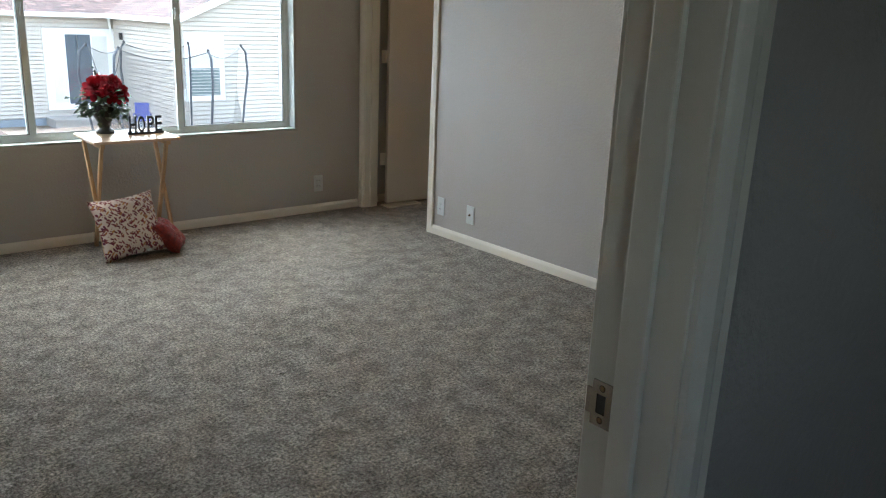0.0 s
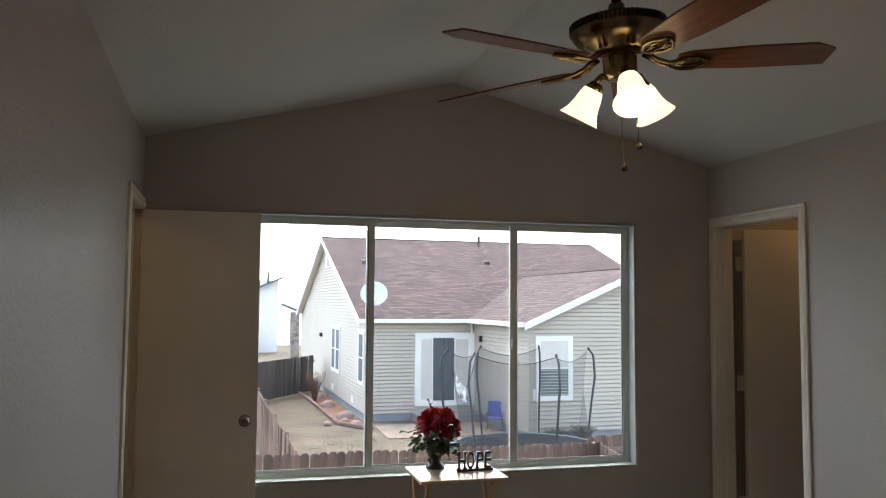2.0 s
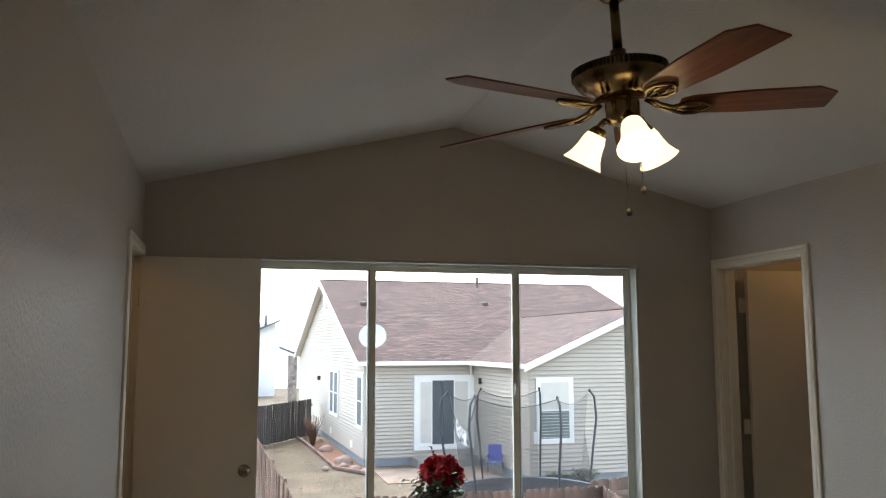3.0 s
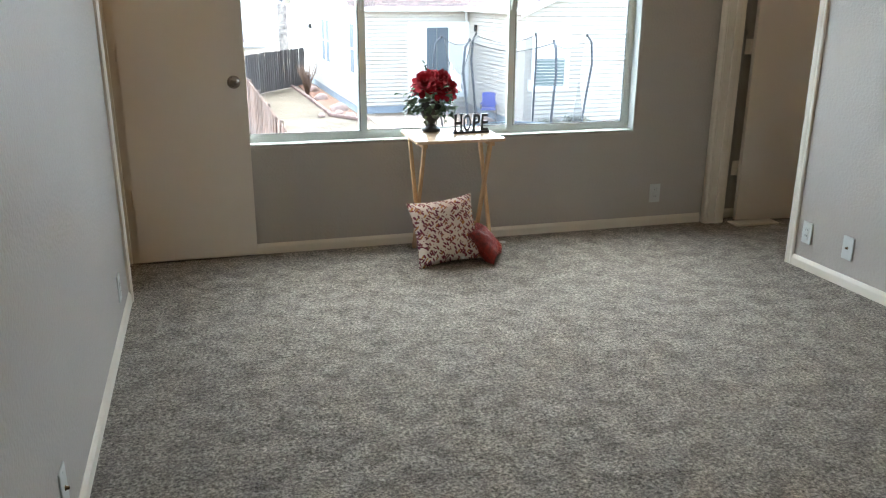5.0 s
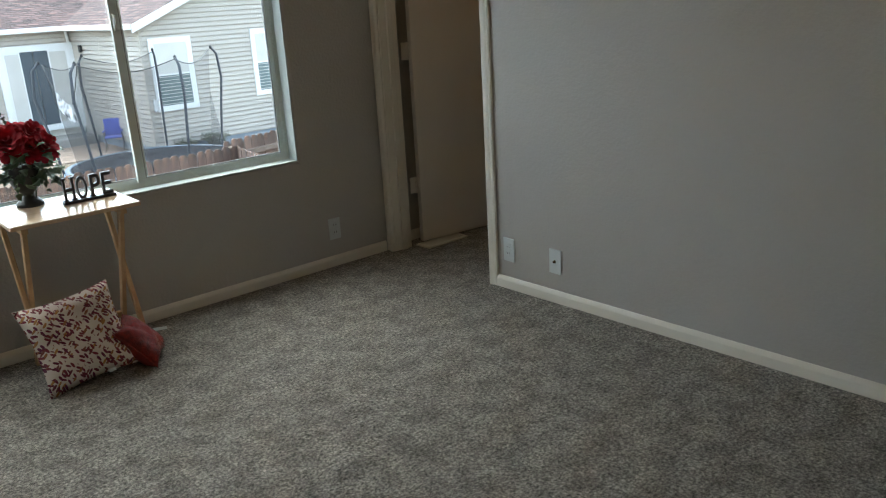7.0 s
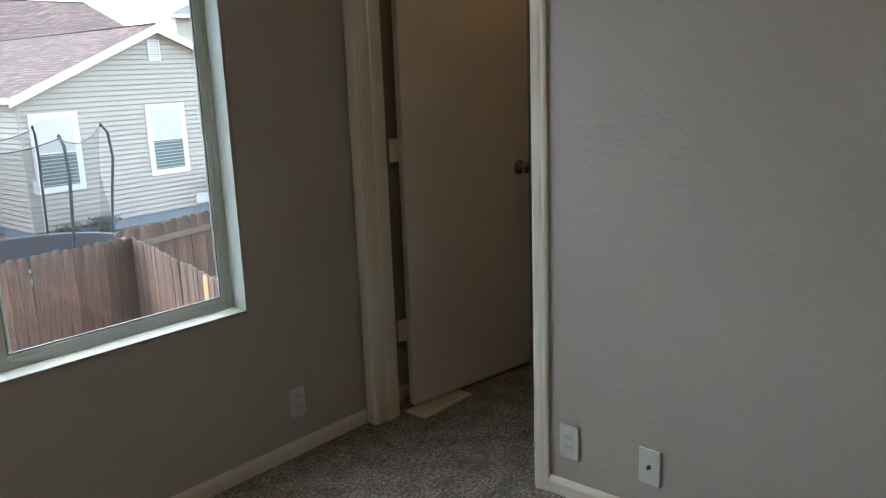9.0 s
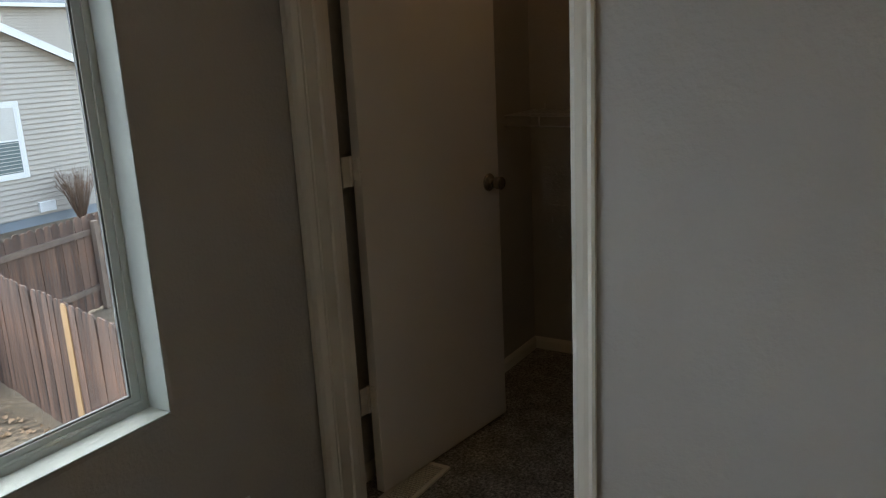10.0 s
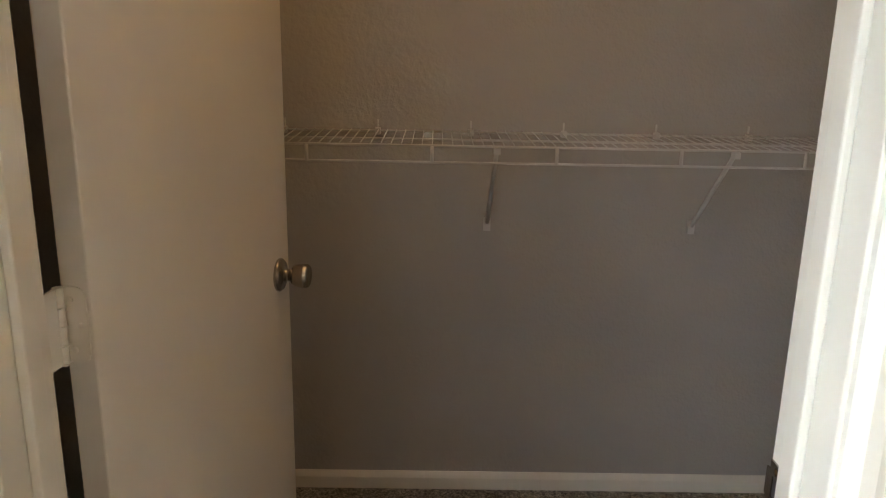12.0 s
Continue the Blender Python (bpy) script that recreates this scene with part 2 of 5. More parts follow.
ROCKM = material("pink_boulder", (0.42, 0.31, 0.26), 0.9, second=(0.33, 0.23, 0.19), scale=4, fine=0.15, fine_scale=30, vary=0.15)
TWIG = material("dry_twigs", (0.20, 0.12, 0.075), 0.9, second=(0.14, 0.085, 0.055), scale=10)
SAGE = material("sage_leaves", (0.12, 0.125, 0.085), 0.85, second=(0.18, 0.165, 0.12), scale=10)
LITTER = material("fallen_leaves", (0.24, 0.16, 0.095), 0.9, second=(0.34, 0.25, 0.16), scale=9)
STRAW = material("straw_grass", (0.20, 0.165, 0.105), 0.9, second=(0.13, 0.115, 0.07), scale=1.2)
RAIL = material("grey_cedar_rail", (0.20, 0.145, 0.11), 0.85, second=(0.14, 0.105, 0.085), scale=3, fine=0.2, fine_scale=30)
NET = bpy.data.materials.new("safety_net")
NET.use_nodes = True
nn, nl = NET.node_tree.nodes, NET.node_tree.links
clear = nn.new("ShaderNodeBsdfTransparent")
blend = nn.new("ShaderNodeMixShader")
blend.inputs[0].default_value = 0.28
nn["Principled BSDF"].inputs["Base Color"].default_value = (0.03, 0.03, 0.035, 1)
nl.new(clear.outputs[0], blend.inputs[1])
nl.new(nn["Principled BSDF"].outputs[0], blend.inputs[2])
nl.new(blend.outputs[0], nn["Material Output"].inputs["Surface"])


# ---- mesh helpers ----
def box(bm, lo, hi, m=None):
    """A box between two corners, turned and moved by m."""
    vs = [bm.verts.new((x, y, z)) for x in (lo[0], hi[0]) for y in (lo[1], hi[1]) for z in (lo[2], hi[2])]
    for a, b, c, d in ((0, 1, 3, 2), (4, 6, 7, 5), (0, 4, 5, 1), (2, 3, 7, 6), (0, 2, 6, 4), (1, 5, 7, 3)):
        bm.faces.new((vs[a], vs[b], vs[c], vs[d]))
    if m is not None:
        bmesh.ops.transform(bm, matrix=m, verts=vs)
    return vs


def slab(lo, hi, bevel=0.0, m=None, segments=2):
    bm = bmesh.new()
    box(bm, lo, hi, m)
    if bevel:
        bmesh.ops.bevel(bm, geom=list(bm.edges), offset=bevel, segments=segments, profile=0.5, affect="EDGES")
    return bm


def prism(bm, outline, axis, a, b):
    """Extrudes an outline of 2D points along an axis (0, 1, 2) from a to b."""
    def place(p, q, v):
        r = [p, q]
        r.insert(axis, v)
        return r
    one = [bm.verts.new(place(p, q, a)) for p, q in outline]
    two = [bm.verts.new(place(p, q, b)) for p, q in outline]
    bm.faces.new(one)
    bm.faces.new(two[::-1])
    for i in range(len(outline)):
        j = (i + 1) % len(outline)
        bm.faces.new((one[i], two[i], two[j], one[j]))
    bmesh.ops.recalc_face_normals(bm, faces=list(bm.faces))
    return bm


def lathe(outline, steps=32, bm=None, m=None, caps=True):
    """Turns an outline of (radius, height) about z."""
    bm = bm or bmesh.new()
    rings, fresh = [], []
    for r, z in outline:
        ring = [bm.verts.new((r * math.cos(2 * math.pi * i / steps), r * math.sin(2 * math.pi * i / steps), z)) for i in range(steps)]
        rings.append(ring)
        fresh += ring
    for a, b in zip(rings, rings[1:]):
        for i in range(steps):
            j = (i + 1) % steps
            f = bm.faces.new((a[i], a[j], b[j], b[i]))
            f.smooth = True
    for ring in (rings[0], rings[-1]):
        if caps and (ring[0].co - ring[1].co).length > 1e-4:
            bm.faces.new(ring)
    if m is not None:
        bmesh.ops.transform(bm, matrix=m, verts=fresh)
    bmesh.ops.recalc_face_normals(bm, faces=list(bm.faces))
    return bm


def tube(points, radius, steps=8, bm=None):
    """A round bar along a line of points; radius may be one number or one per point."""
    bm = bm or bmesh.new()
    pts = [Vector(p) for p in points]
    rad = [radius] * len(pts) if isinstance(radius, (int, float)) else radius
    rings = []
    side = None
    for i, p in enumerate(pts):
        way = (pts[min(i + 1, len(pts) - 1)] - pts[max(i - 1, 0)]).normalized()
        if side is None:
            side = way.cross(Vector((0, 0, 1)) if abs(way.z) < 0.9 else Vector((1, 0, 0))).normalized()
        side = (side - way * side.dot(way)).normalized()
        up = way.cross(side)
        rings.append([bm.verts.new(p + rad[i] * (math.cos(2 * math.pi * k / steps) * side + math.sin(2 * math.pi * k / steps) * up)) for k in range(steps)])
    for a, b in zip(rings, rings[1:]):
        for k in range(steps):
            j = (k + 1) % steps
            f = bm.faces.new((a[k], a[j], b[j], b[k]))
            f.smooth = True
    bm.faces.new(rings[0][::-1])
    bm.faces.new(rings[-1])
    return bm


def part(name, bm, mat, parent=None, label=""):
    """Links a bmesh as one mesh object, under a thing or a part."""
    me = bpy.data.meshes.new(name)
    bmesh.ops.recalc_face_normals(bm, faces=list(bm.faces))
    bm.to_mesh(me)
    bm.free()
    me.materials.append(mat)
    ob = new(name, me)
    if parent is not None:
        ob.parent = parent
    if label:
        tagged(ob, label)
    return ob


def thing(name, label, category, m=None, group="", kind=""):
    ob = new(name)
    ob.empty_display_size = 0.1
    if m is not None:
        ob.matrix_world = m
    return tagged(ob, label, category, group, kind)


def structure(name, bm, mat, label, category):
    return tagged(part(name, bm, mat), label, category, "", "structure")


# ---- the room: shell ----
WX = -3.37            # west wall
EY = -4.325           # entry wall
RIDGE_X, RIDGE_Z, EAVE_Z = -1.685, 2.85, 2.435
WIN = (-2.86, -0.525, 0.60, 2.05)      # window opening: x, x, z, z

floor_bm = bmesh.new()
box(floor_bm, (WX - 1.8, -6.6, -0.06), (1.75, 0.06, 0.0))
structure("floor", floor_bm, CARPET, "beige speckled cut-pile carpet with vacuum marks", "floor")

bm = bmesh.new()
xs, zs = (WX - 0.115, WIN[0], WIN[1], 0.115), (-0.06, WIN[2], WIN[3], EAVE_Z)
grid = [[bm.verts.new((x, 0, z)) for z in zs] for x in xs]
faces = [bm.faces.new((grid[a][b], grid[a + 1][b], grid[a + 1][b + 1], grid[a][b + 1])) for a in range(3) for b in range(3) if (a, b) != (1, 1)]
peak = bm.verts.new((RIDGE_X, 0, RIDGE_Z + 0.02))
faces.append(bm.faces.new((grid[0][3], grid[1][3], grid[2][3], grid[3][3], peak)))
rim = [grid[1][1], grid[2][1], grid[2][2], grid[1][2]]
back = bmesh.ops.extrude_face_region(bm, geom=faces)["geom"]
bmesh.ops.translate(bm, vec=(0, 0.16, 0), verts=[v for v in back if isinstance(v, bmesh.types.BMVert)])
round_edges = [e for e in bm.edges if e.verts[0] in rim and e.verts[1] in rim]
bmesh.ops.bevel(bm, geom=round_edges, offset=0.02, segments=4, profile=0.5, affect="EDGES")
structure("wall_north", bm, WALL, "greige painted gable wall with a wide window", "wall")

CL = (-0.822, -0.066)   # closet opening in y


def east_x(y):
    """The east wall runs slightly out of square."""
    return max(0.0, -0.033 * (y + 0.84))


def west_x(y):
    return WX + max(0.0, -0.02 * (y + 0.6))


DOOR_Z = 2.045
bm = bmesh.new()
for v in box(bm, (0, EY, -0.06), (0.115, CL[0] - 0.018, EAVE_Z + 0.02)):
    v.co.x += east_x(v.co.y)
box(bm, (0, CL[1] + 0.018, -0.06), (0.115, 0, EAVE_Z + 0.02))
box(bm, (0, CL[0] - 0.018, DOOR_Z + 0.018), (0.115, CL[1] + 0.018, EAVE_Z + 0.02))
structure("wall_east", bm, WALL, "greige textured wall with a closet doorway", "wall")

BA = (-0.565, -0.012)   # bathroom opening in y
bm = bmesh.new()
for v in box(bm, (WX - 0.115, EY, -0.06), (WX, BA[0] - 0.018, EAVE_Z + 0.02)):
    v.co.x += west_x(v.co.y) - WX
box(bm, (WX - 0.115, BA[1] + 0.018, -0.06), (WX, 0, EAVE_Z + 0.02))
box(bm, (WX - 0.115, BA[0] - 0.018, DOOR_Z + 0.018), (WX, BA[1] + 0.018, EAVE_Z + 0.02))
structure("wall_west", bm, WALL, "greige textured wall with a doorway", "wall")

EN = (-3.24, -2.513)    # entry opening in x
bm = bmesh.new()
box(bm, (WX - 1.9, EY - 0.115, -0.06), (EN[0] - 0.018, EY, DOOR_Z + 0.018))
box(bm, (EN[1] + 0.018, EY - 0.115, -0.06), (0.30, EY, DOOR_Z + 0.018))
prism(bm, [(WX - 1.9, DOOR_Z + 0.018), (0.30, DOOR_Z + 0.018), (0.30, EAVE_Z), (RIDGE_X, RIDGE_Z + 0.02), (WX - 0.115, EAVE_Z), (WX - 1.9, EAVE_Z)], 1, EY - 0.115, EY)
structure("wall_south", bm, WALL, "greige painted entry wall with a doorway", "wall")

bm = bmesh.new()
prism(bm, [(WX - 0.115, EAVE_Z - 0.028), (RIDGE_X, RIDGE_Z), (0.30, EAVE_Z - 0.074), (0.30, EAVE_Z + 0.12), (RIDGE_X, RIDGE_Z + 0.12), (WX - 0.115, EAVE_Z + 0.12)], 1, EY, 0.0)
structure("ceiling", bm, CEIL, "white vaulted ceiling with a light texture", "ceiling")

# closet, bathroom and hall close the place
CB, CN = 1.62, 0.045
bm = bmesh.new()
box(bm, (CB, -2.6, -0.06), (CB + 0.1, 0.16, 2.5))
structure("wall_closet_back", bm, WALL, "greige back wall of the closet", "wall")
bm = bmesh.new()
box(bm, (0.115, CN, -0.06), (CB, 0.16, 2.5))
structure("wall_closet_north", bm, WALL, "greige side wall of the closet", "wall")
bm = bmesh.new()
box(bm, (0.115, -2.7, -0.06), (CB, -2.6, 2.5))
structure("wall_closet_south", bm, WALL, "greige side wall of the closet", "wall")
bm = bmesh.new()
box(bm, (0.115, -2.6, 2.44), (CB, CN, 2.5))
structure("ceiling_closet", bm, CEIL, "flat white closet ceiling", "ceiling")
bm = bmesh.new()
box(bm, (WX - 1.8, 0.0, -0.06), (WX - 0.115, 0.1, 2.5))
structure("wall_bath_north", bm, WALL, "plain wall beyond the doorway", "wall")
bm = bmesh.new()
box(bm, (WX - 1.9, -6.6, -0.06), (WX - 1.8, 0.1, 2.5))
structure("wall_far_west", bm, WALL, "plain wall beyond the doorway", "wall")
bm = bmesh.new()
box(bm, (WX - 1.8, -2.0, -0.06), (WX - 0.115, -1.9, 2.5))
structure("wall_bath_south", bm, WALL, "plain wall beyond the doorway", "wall")
bm = bmesh.new()
box(bm, (WX - 1.8, -1.9, 2.44), (WX - 0.115, 0.0, 2.5))
structure("ceiling_bath", bm, CEIL, "flat white ceiling beyond the doorway", "ceiling")
# behind the camera; its opening is added only to let daylight into the hall
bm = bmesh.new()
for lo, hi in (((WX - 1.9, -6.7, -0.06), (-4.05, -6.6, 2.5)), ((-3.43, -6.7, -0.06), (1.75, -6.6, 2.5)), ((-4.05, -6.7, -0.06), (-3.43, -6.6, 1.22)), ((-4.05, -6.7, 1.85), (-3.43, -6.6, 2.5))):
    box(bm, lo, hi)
structure("wall_hall_south", bm, WALL, "plain unseen hall wall with an opening added to let in daylight", "wall")
bm = bmesh.new()
box(bm, (-1.2, -6.6, -0.06), (-1.1, EY - 0.115, 2.5))
structure("wall_hall_east", bm, WALL, "plain hall wall", "wall")
bm = bmesh.new()
box(bm, (WX - 1.8, -6.6, 2.44), (-1.2, EY - 0.115, 2.5))
structure("ceiling_hall", bm, CEIL, "flat white hall ceiling", "ceiling")


# ---- trim ----
CASE = [(0, 0), (0.057, 0), (0.057, 0.011), (0.050, 0.015), (0.040, 0.012), (0.030, 0.016), (0.014, 0.018), (0.004, 0.012), (0, 0.008)]


def casing_leg(at, out, along, z1, width=0.057, z0=0.0):
    """An upright of a moulded casing: from its inner edge at, growing along, standing proud of the wall by out."""
    k = width / 0.057
    bm = bmesh.new()
    low = [bm.verts.new((at[0] + along[0] * u * k + out[0] * v, at[1] + along[1] * u * k + out[1] * v, z0)) for u, v in CASE]
    high = [bm.verts.new((at[0] + along[0] * u * k + out[0] * v, at[1] + along[1] * u * k + out[1] * v, z1 + u)) for u, v in CASE]
    bm.faces.new(low)
    bm.faces.new(high)
    for a in range(len(CASE)):
        b = (a + 1) % len(CASE)
        bm.faces.new((low[a], low[b], high[b], high[a]))
    return bm


def casing_head(a, b, out, along, z, wa=0.057, wb=0.057):
    """The head of a casing from inner corner a to inner corner b, mitred."""
    bm = bmesh.new()
    one, two = [], []
    for u, v in CASE:
        one.append(bm.verts.new((a[0] - along[0] * u * wa / 0.057 + out[0] * v, a[1] - along[1] * u * wa / 0.057 + out[1] * v, z + u)))
        two.append(bm.verts.new((b[0] + along[0] * u * wb / 0.057 + out[0] * v, b[1] + along[1] * u * wb / 0.057 + out[1] * v, z + u)))
    bm.faces.new(one)
    bm.faces.new(two)
    for p in range(len(CASE)):
        q = (p + 1) % len(CASE)
        bm.faces.new((one[p], one[q], two[q], two[p]))
    return bm


def door_trim(name, label, a, b, out, along, depth, wa=0.057, wb=0.057, both=True, stop=None):
    """Jamb boards, stops and casings of a doorway from inner corner a to b in a wall of that depth; out points into the room."""
    t = thing(name, label, "door frame", kind="structure")
    inner = (-out[0], -out[1])
    for e, way, w, nm in ((a, -1, wa, 0), (b, 1, wb, 1)):
        p = (e[0] + along[0] * way * 0.005, e[1] + along[1] * way * 0.005)
        part("casing", casing_leg(p, out, (along[0] * way, along[1] * way), DOOR_Z + 0.005, w), TRIM, t)
        if both:
            q = (p[0] + inner[0] * depth, p[1] + inner[1] * depth)
            part("casing", casing_leg(q, inner, (along[0] * way, along[1] * way), DOOR_Z + 0.005, w), TRIM, t)
        lo = (e[0], e[1], 0)
        hi = (e[0] + along[0] * way * 0.018 + inner[0] * depth, e[1] + along[1] * way * 0.018 + inner[1] * depth, DOOR_Z + 0.018)
        part("jamb", slab([min(c) for c in zip(lo, hi)], [max(c) for c in zip(lo, hi)], 0.002), TRIM, t)
        if stop:
            s0 = (e[0] + inner[0] * stop[0], e[1] + inner[1] * stop[0], 0)
            s1 = (e[0] - along[0] * way * 0.011 + inner[0] * stop[1], e[1] - along[1] * way * 0.011 + inner[1] * stop[1], DOOR_Z)
            part("door_stop", slab([min(c) for c in zip(s0, s1)], [max(c) for c in zip(s0, s1)], 0.003), TRIM, t)
    pa = (a[0] - along[0] * 0.005, a[1] - along[1] * 0.005)
    pb = (b[0] + along[0] * 0.005, b[1] + along[1] * 0.005)
    part("head_casing", casing_head(pa, pb, out, along, DOOR_Z + 0.005, wa, wb), TRIM, t)
    if both:
        part("head_casing", casing_head((pa[0] + inner[0] * depth, pa[1] + inner[1] * depth), (pb[0] + inner[0] * depth, pb[1] + inner[1] * depth), inner, along, DOOR_Z + 0.005, wa, wb), TRIM, t)
    lo = (a[0], a[1], DOOR_Z)
    hi = (b[0] + inner[0] * depth, b[1] + inner[1] * depth, DOOR_Z + 0.018)
    part("head_jamb", slab([min(c) for c in zip(lo, hi)], [max(c) for c in zip(lo, hi)], 0.002), TRIM, t)
    return t


closet_trim = door_trim("door_frame_closet", "cream painted moulded casing round the closet doorway", (0, CL[0]), (0, CL[1]), (-1, 0), (0, 1), 0.115, wb=0.056, both=False, stop=(0.045, 0.078))
bath_trim = door_trim("door_frame_bath", "cream painted moulded casing round the side doorway", (WX, BA[0]), (WX, BA[1]), (1, 0), (0, 1), 0.115, wa=0.045, wb=0.007, stop=(0.04, 0.075))
entry_trim = door_trim("door_frame_entry", "white moulded casing and jamb of the entry doorway", (EN[0], EY), (EN[1], EY), (0, 1), (1, 0), 0.115, stop=(0.04, 0.075))

BASE = [(0, 0), (0.012, 0), (0.012, 0.039), (0.009, 0.047), (0.006, 0.053), (0.003, 0.058), (0, 0.058)]


def baseboard(name, a, b, out):
    """A moulded skirting from a to b on a wall whose room side is out."""
    bm = bmesh.new()
    one = [bm.verts.new((a[0] + out[0] * u, a[1] + out[1] * u, v)) for u, v in BASE]
    two = [bm.verts.new((b[0] + out[0] * u, b[1] + out[1] * u, v)) for u, v in BASE]
    bm.faces.new(one)
    bm.faces.new(two)
    for p in range(len(BASE)):
        q = (p + 1) % len(BASE)
        bm.faces.new((one[p], one[q], two[q], two[p]))
    return structure(name, bm, TRIM, "cream painted moulded baseboard along the carpet", "baseboard")


baseboard("baseboard", (WX, 0), (-0.02, 0), (0, -1))
baseboard("baseboard", (east_x(EY), EY), (0, CL[0] - 0.062), (-1, 0))
baseboard("baseboard", (west_x(EY), EY), (WX, BA[0] - 0.05), (1, 0))
baseboard("baseboard", (EN[1] + 0.062, EY), (east_x(EY), EY), (0, 1))
baseboard("baseboard", (CB, -2.6), (CB, CN), (-1, 0))
baseboard("baseboard", (0.185, CN), (CB, CN), (0, -1))
baseboard("baseboard", (EN[1] + 0.062, EY - 0.115), (-1.2, EY - 0.115), (0, -1))

# ---- doors ----


def knob_bm(side=1):
    """A tulip knob with its rose, axis along y, standing off towards side."""
    turn = pose(0, 0, 0, 90 * side, 0, 0)
    return lathe([(0.0001, 0), (0.032, 0), (0.033, 0.004), (0.028, 0.010), (0.013, 0.012), (0.011, 0.026), (0.019, 0.029), (0.0215, 0.036), (0.0235, 0.050), (0.0235, 0.057), (0.020, 0.061), (0.0001, 0.060)], 28, m=turn)


def door_leaf(name, label, width, m, hinge_z, panels=False, mirrored=False):
    """A door leaf hinged at its origin: it runs along +x, its thickness along -y, hinges at x = 0."""
    t = thing(name, label, "door", m)
    bm = bmesh.new()
    box(bm, (0.003, -0.035, 0.014), (width, 0, DOOR_Z - 0.003))
    bmesh.ops.bevel(bm, geom=list(bm.edges), offset=0.0025, segments=2, affect="EDGES")
    part("leaf", bm, DOORP, t)
    if panels:
        rows = ((0.24, 0.80), (1.02, 1.88))
        for x0, x1 in ((0.11, width / 2 - 0.045), (width / 2 + 0.045, width - 0.11)):
            for z0, z1 in rows:
                for y in (0.0, -0.035):
                    s = 1 if y == 0 else -1
                    bm = bmesh.new()
                    for k0, k1 in (((x0, z0), (x1, z0 + 0.022)), ((x0, z1 - 0.022), (x1, z1)), ((x0, z0 + 0.022), (x0 + 0.022, z1 - 0.022)), ((x1 - 0.022, z0 + 0.022), (x1, z1 - 0.022))):
                        box(bm, (k0[0], min(y - 0.001 * s, y + 0.007 * s), k0[1]), (k1[0], max(y - 0.001 * s, y + 0.007 * s), k1[1]))
                    part("panel_moulding", bm, DOORP, t)
    for side in (1, -1):
        k = part("knob", knob_bm(side), STEEL, t, "satin nickel knob")
        k.location = (width - 0.062, -0.035 if side == 1 else 0, 0.94)
    bm = bmesh.new()
    box(bm, (width - 0.002, -0.029, 0.91), (width + 0.0015, -0.006, 0.97))
    part("latch_plate", bm, STEEL, t, "nickel latch plate")
    for z in hinge_z:
        bm = tube([(-0.004, 0.006, z - 0.045), (-0.004, 0.006, z + 0.045)], 0.0065, 10)
        box(bm, (0.0, 0.0, z - 0.045), (0.034, 0.0022, z + 0.045)) if mirrored else box(bm, (-0.0005, -0.032, z - 0.045), (0.0022, 0.004, z + 0.045))
        part("hinge", bm, TRIM, t, "painted-over butt hinge")
    return t


door_leaf("door_bath", "cream flush door standing open before the window", 0.607, pose(WX, -0.018, 0, 0, 0, 0), (0.35, 1.09, 1.83))
door_leaf("door_entry", "white moulded panel door standing open along the wall", 0.736, pose(EN[0], EY, 0, 0, 0, 87), (0.25, 1.02, 1.80), panels=True)

# closet door, hinged on the closet side of its jamb and open inwards
t = thing("door_closet", "cream flush door with painted hinges standing open into the closet", "door", pose(0.199, -0.041, 0, 0, 0, -7.0))
part("leaf", slab((0.0, -0.035, 0.014), (0.714, 0, DOOR_Z - 0.004), 0.0025), DOORP, t)
for side in (1, -1):
    k = part("knob", knob_bm(side), STEEL, t, "satin nickel knob")
    k.location = (0.714 - 0.066, -0.035 if side == 1 else 0, 0.945)
part("latch_plate", slab((0.7130, -0.029, 0.915), (0.7155, -0.006, 0.975)), STEEL, t, "nickel latch plate")
for z in (0.343, 1.081, 1.825):
    bm = tube([(-0.007, -0.001, z - 0.045), (-0.007, -0.001, z + 0.045)], 0.006, 10)
    for k in range(4):
        box(bm, (-0.0135, -0.0075, z - 0.046 + k * 0.0225), (-0.0005, 0.0055, z - 0.0445 + k * 0.0225))
    prism(bm, [(-0.001, z - 0.045), (-0.001, z + 0.045), (-0.020, z + 0.045), (-0.027, z + 0.042), (-0.030, z + 0.034), (-0.030, z - 0.034), (-0.027, z - 0.042), (-0.020, z - 0.045)], 0, -0.0022, 0.0006)
    box(bm, (-0.044, -0.0025, z - 0.045), (-0.007, 0.0005, z + 0.045))
    for u, w in ((-0.012, 0.03), (-0.022, 0.0), (-0.012, -0.03)):
        lathe([(0.0001, 0.0), (0.004, 0.0), (0.003, 0.0016), (0.0001, 0.0018)], 8, bm, pose(-0.002, u, z + w, 0, -90, 0))
    part("hinge", bm, TRIM, t, "painted-over butt hinge")


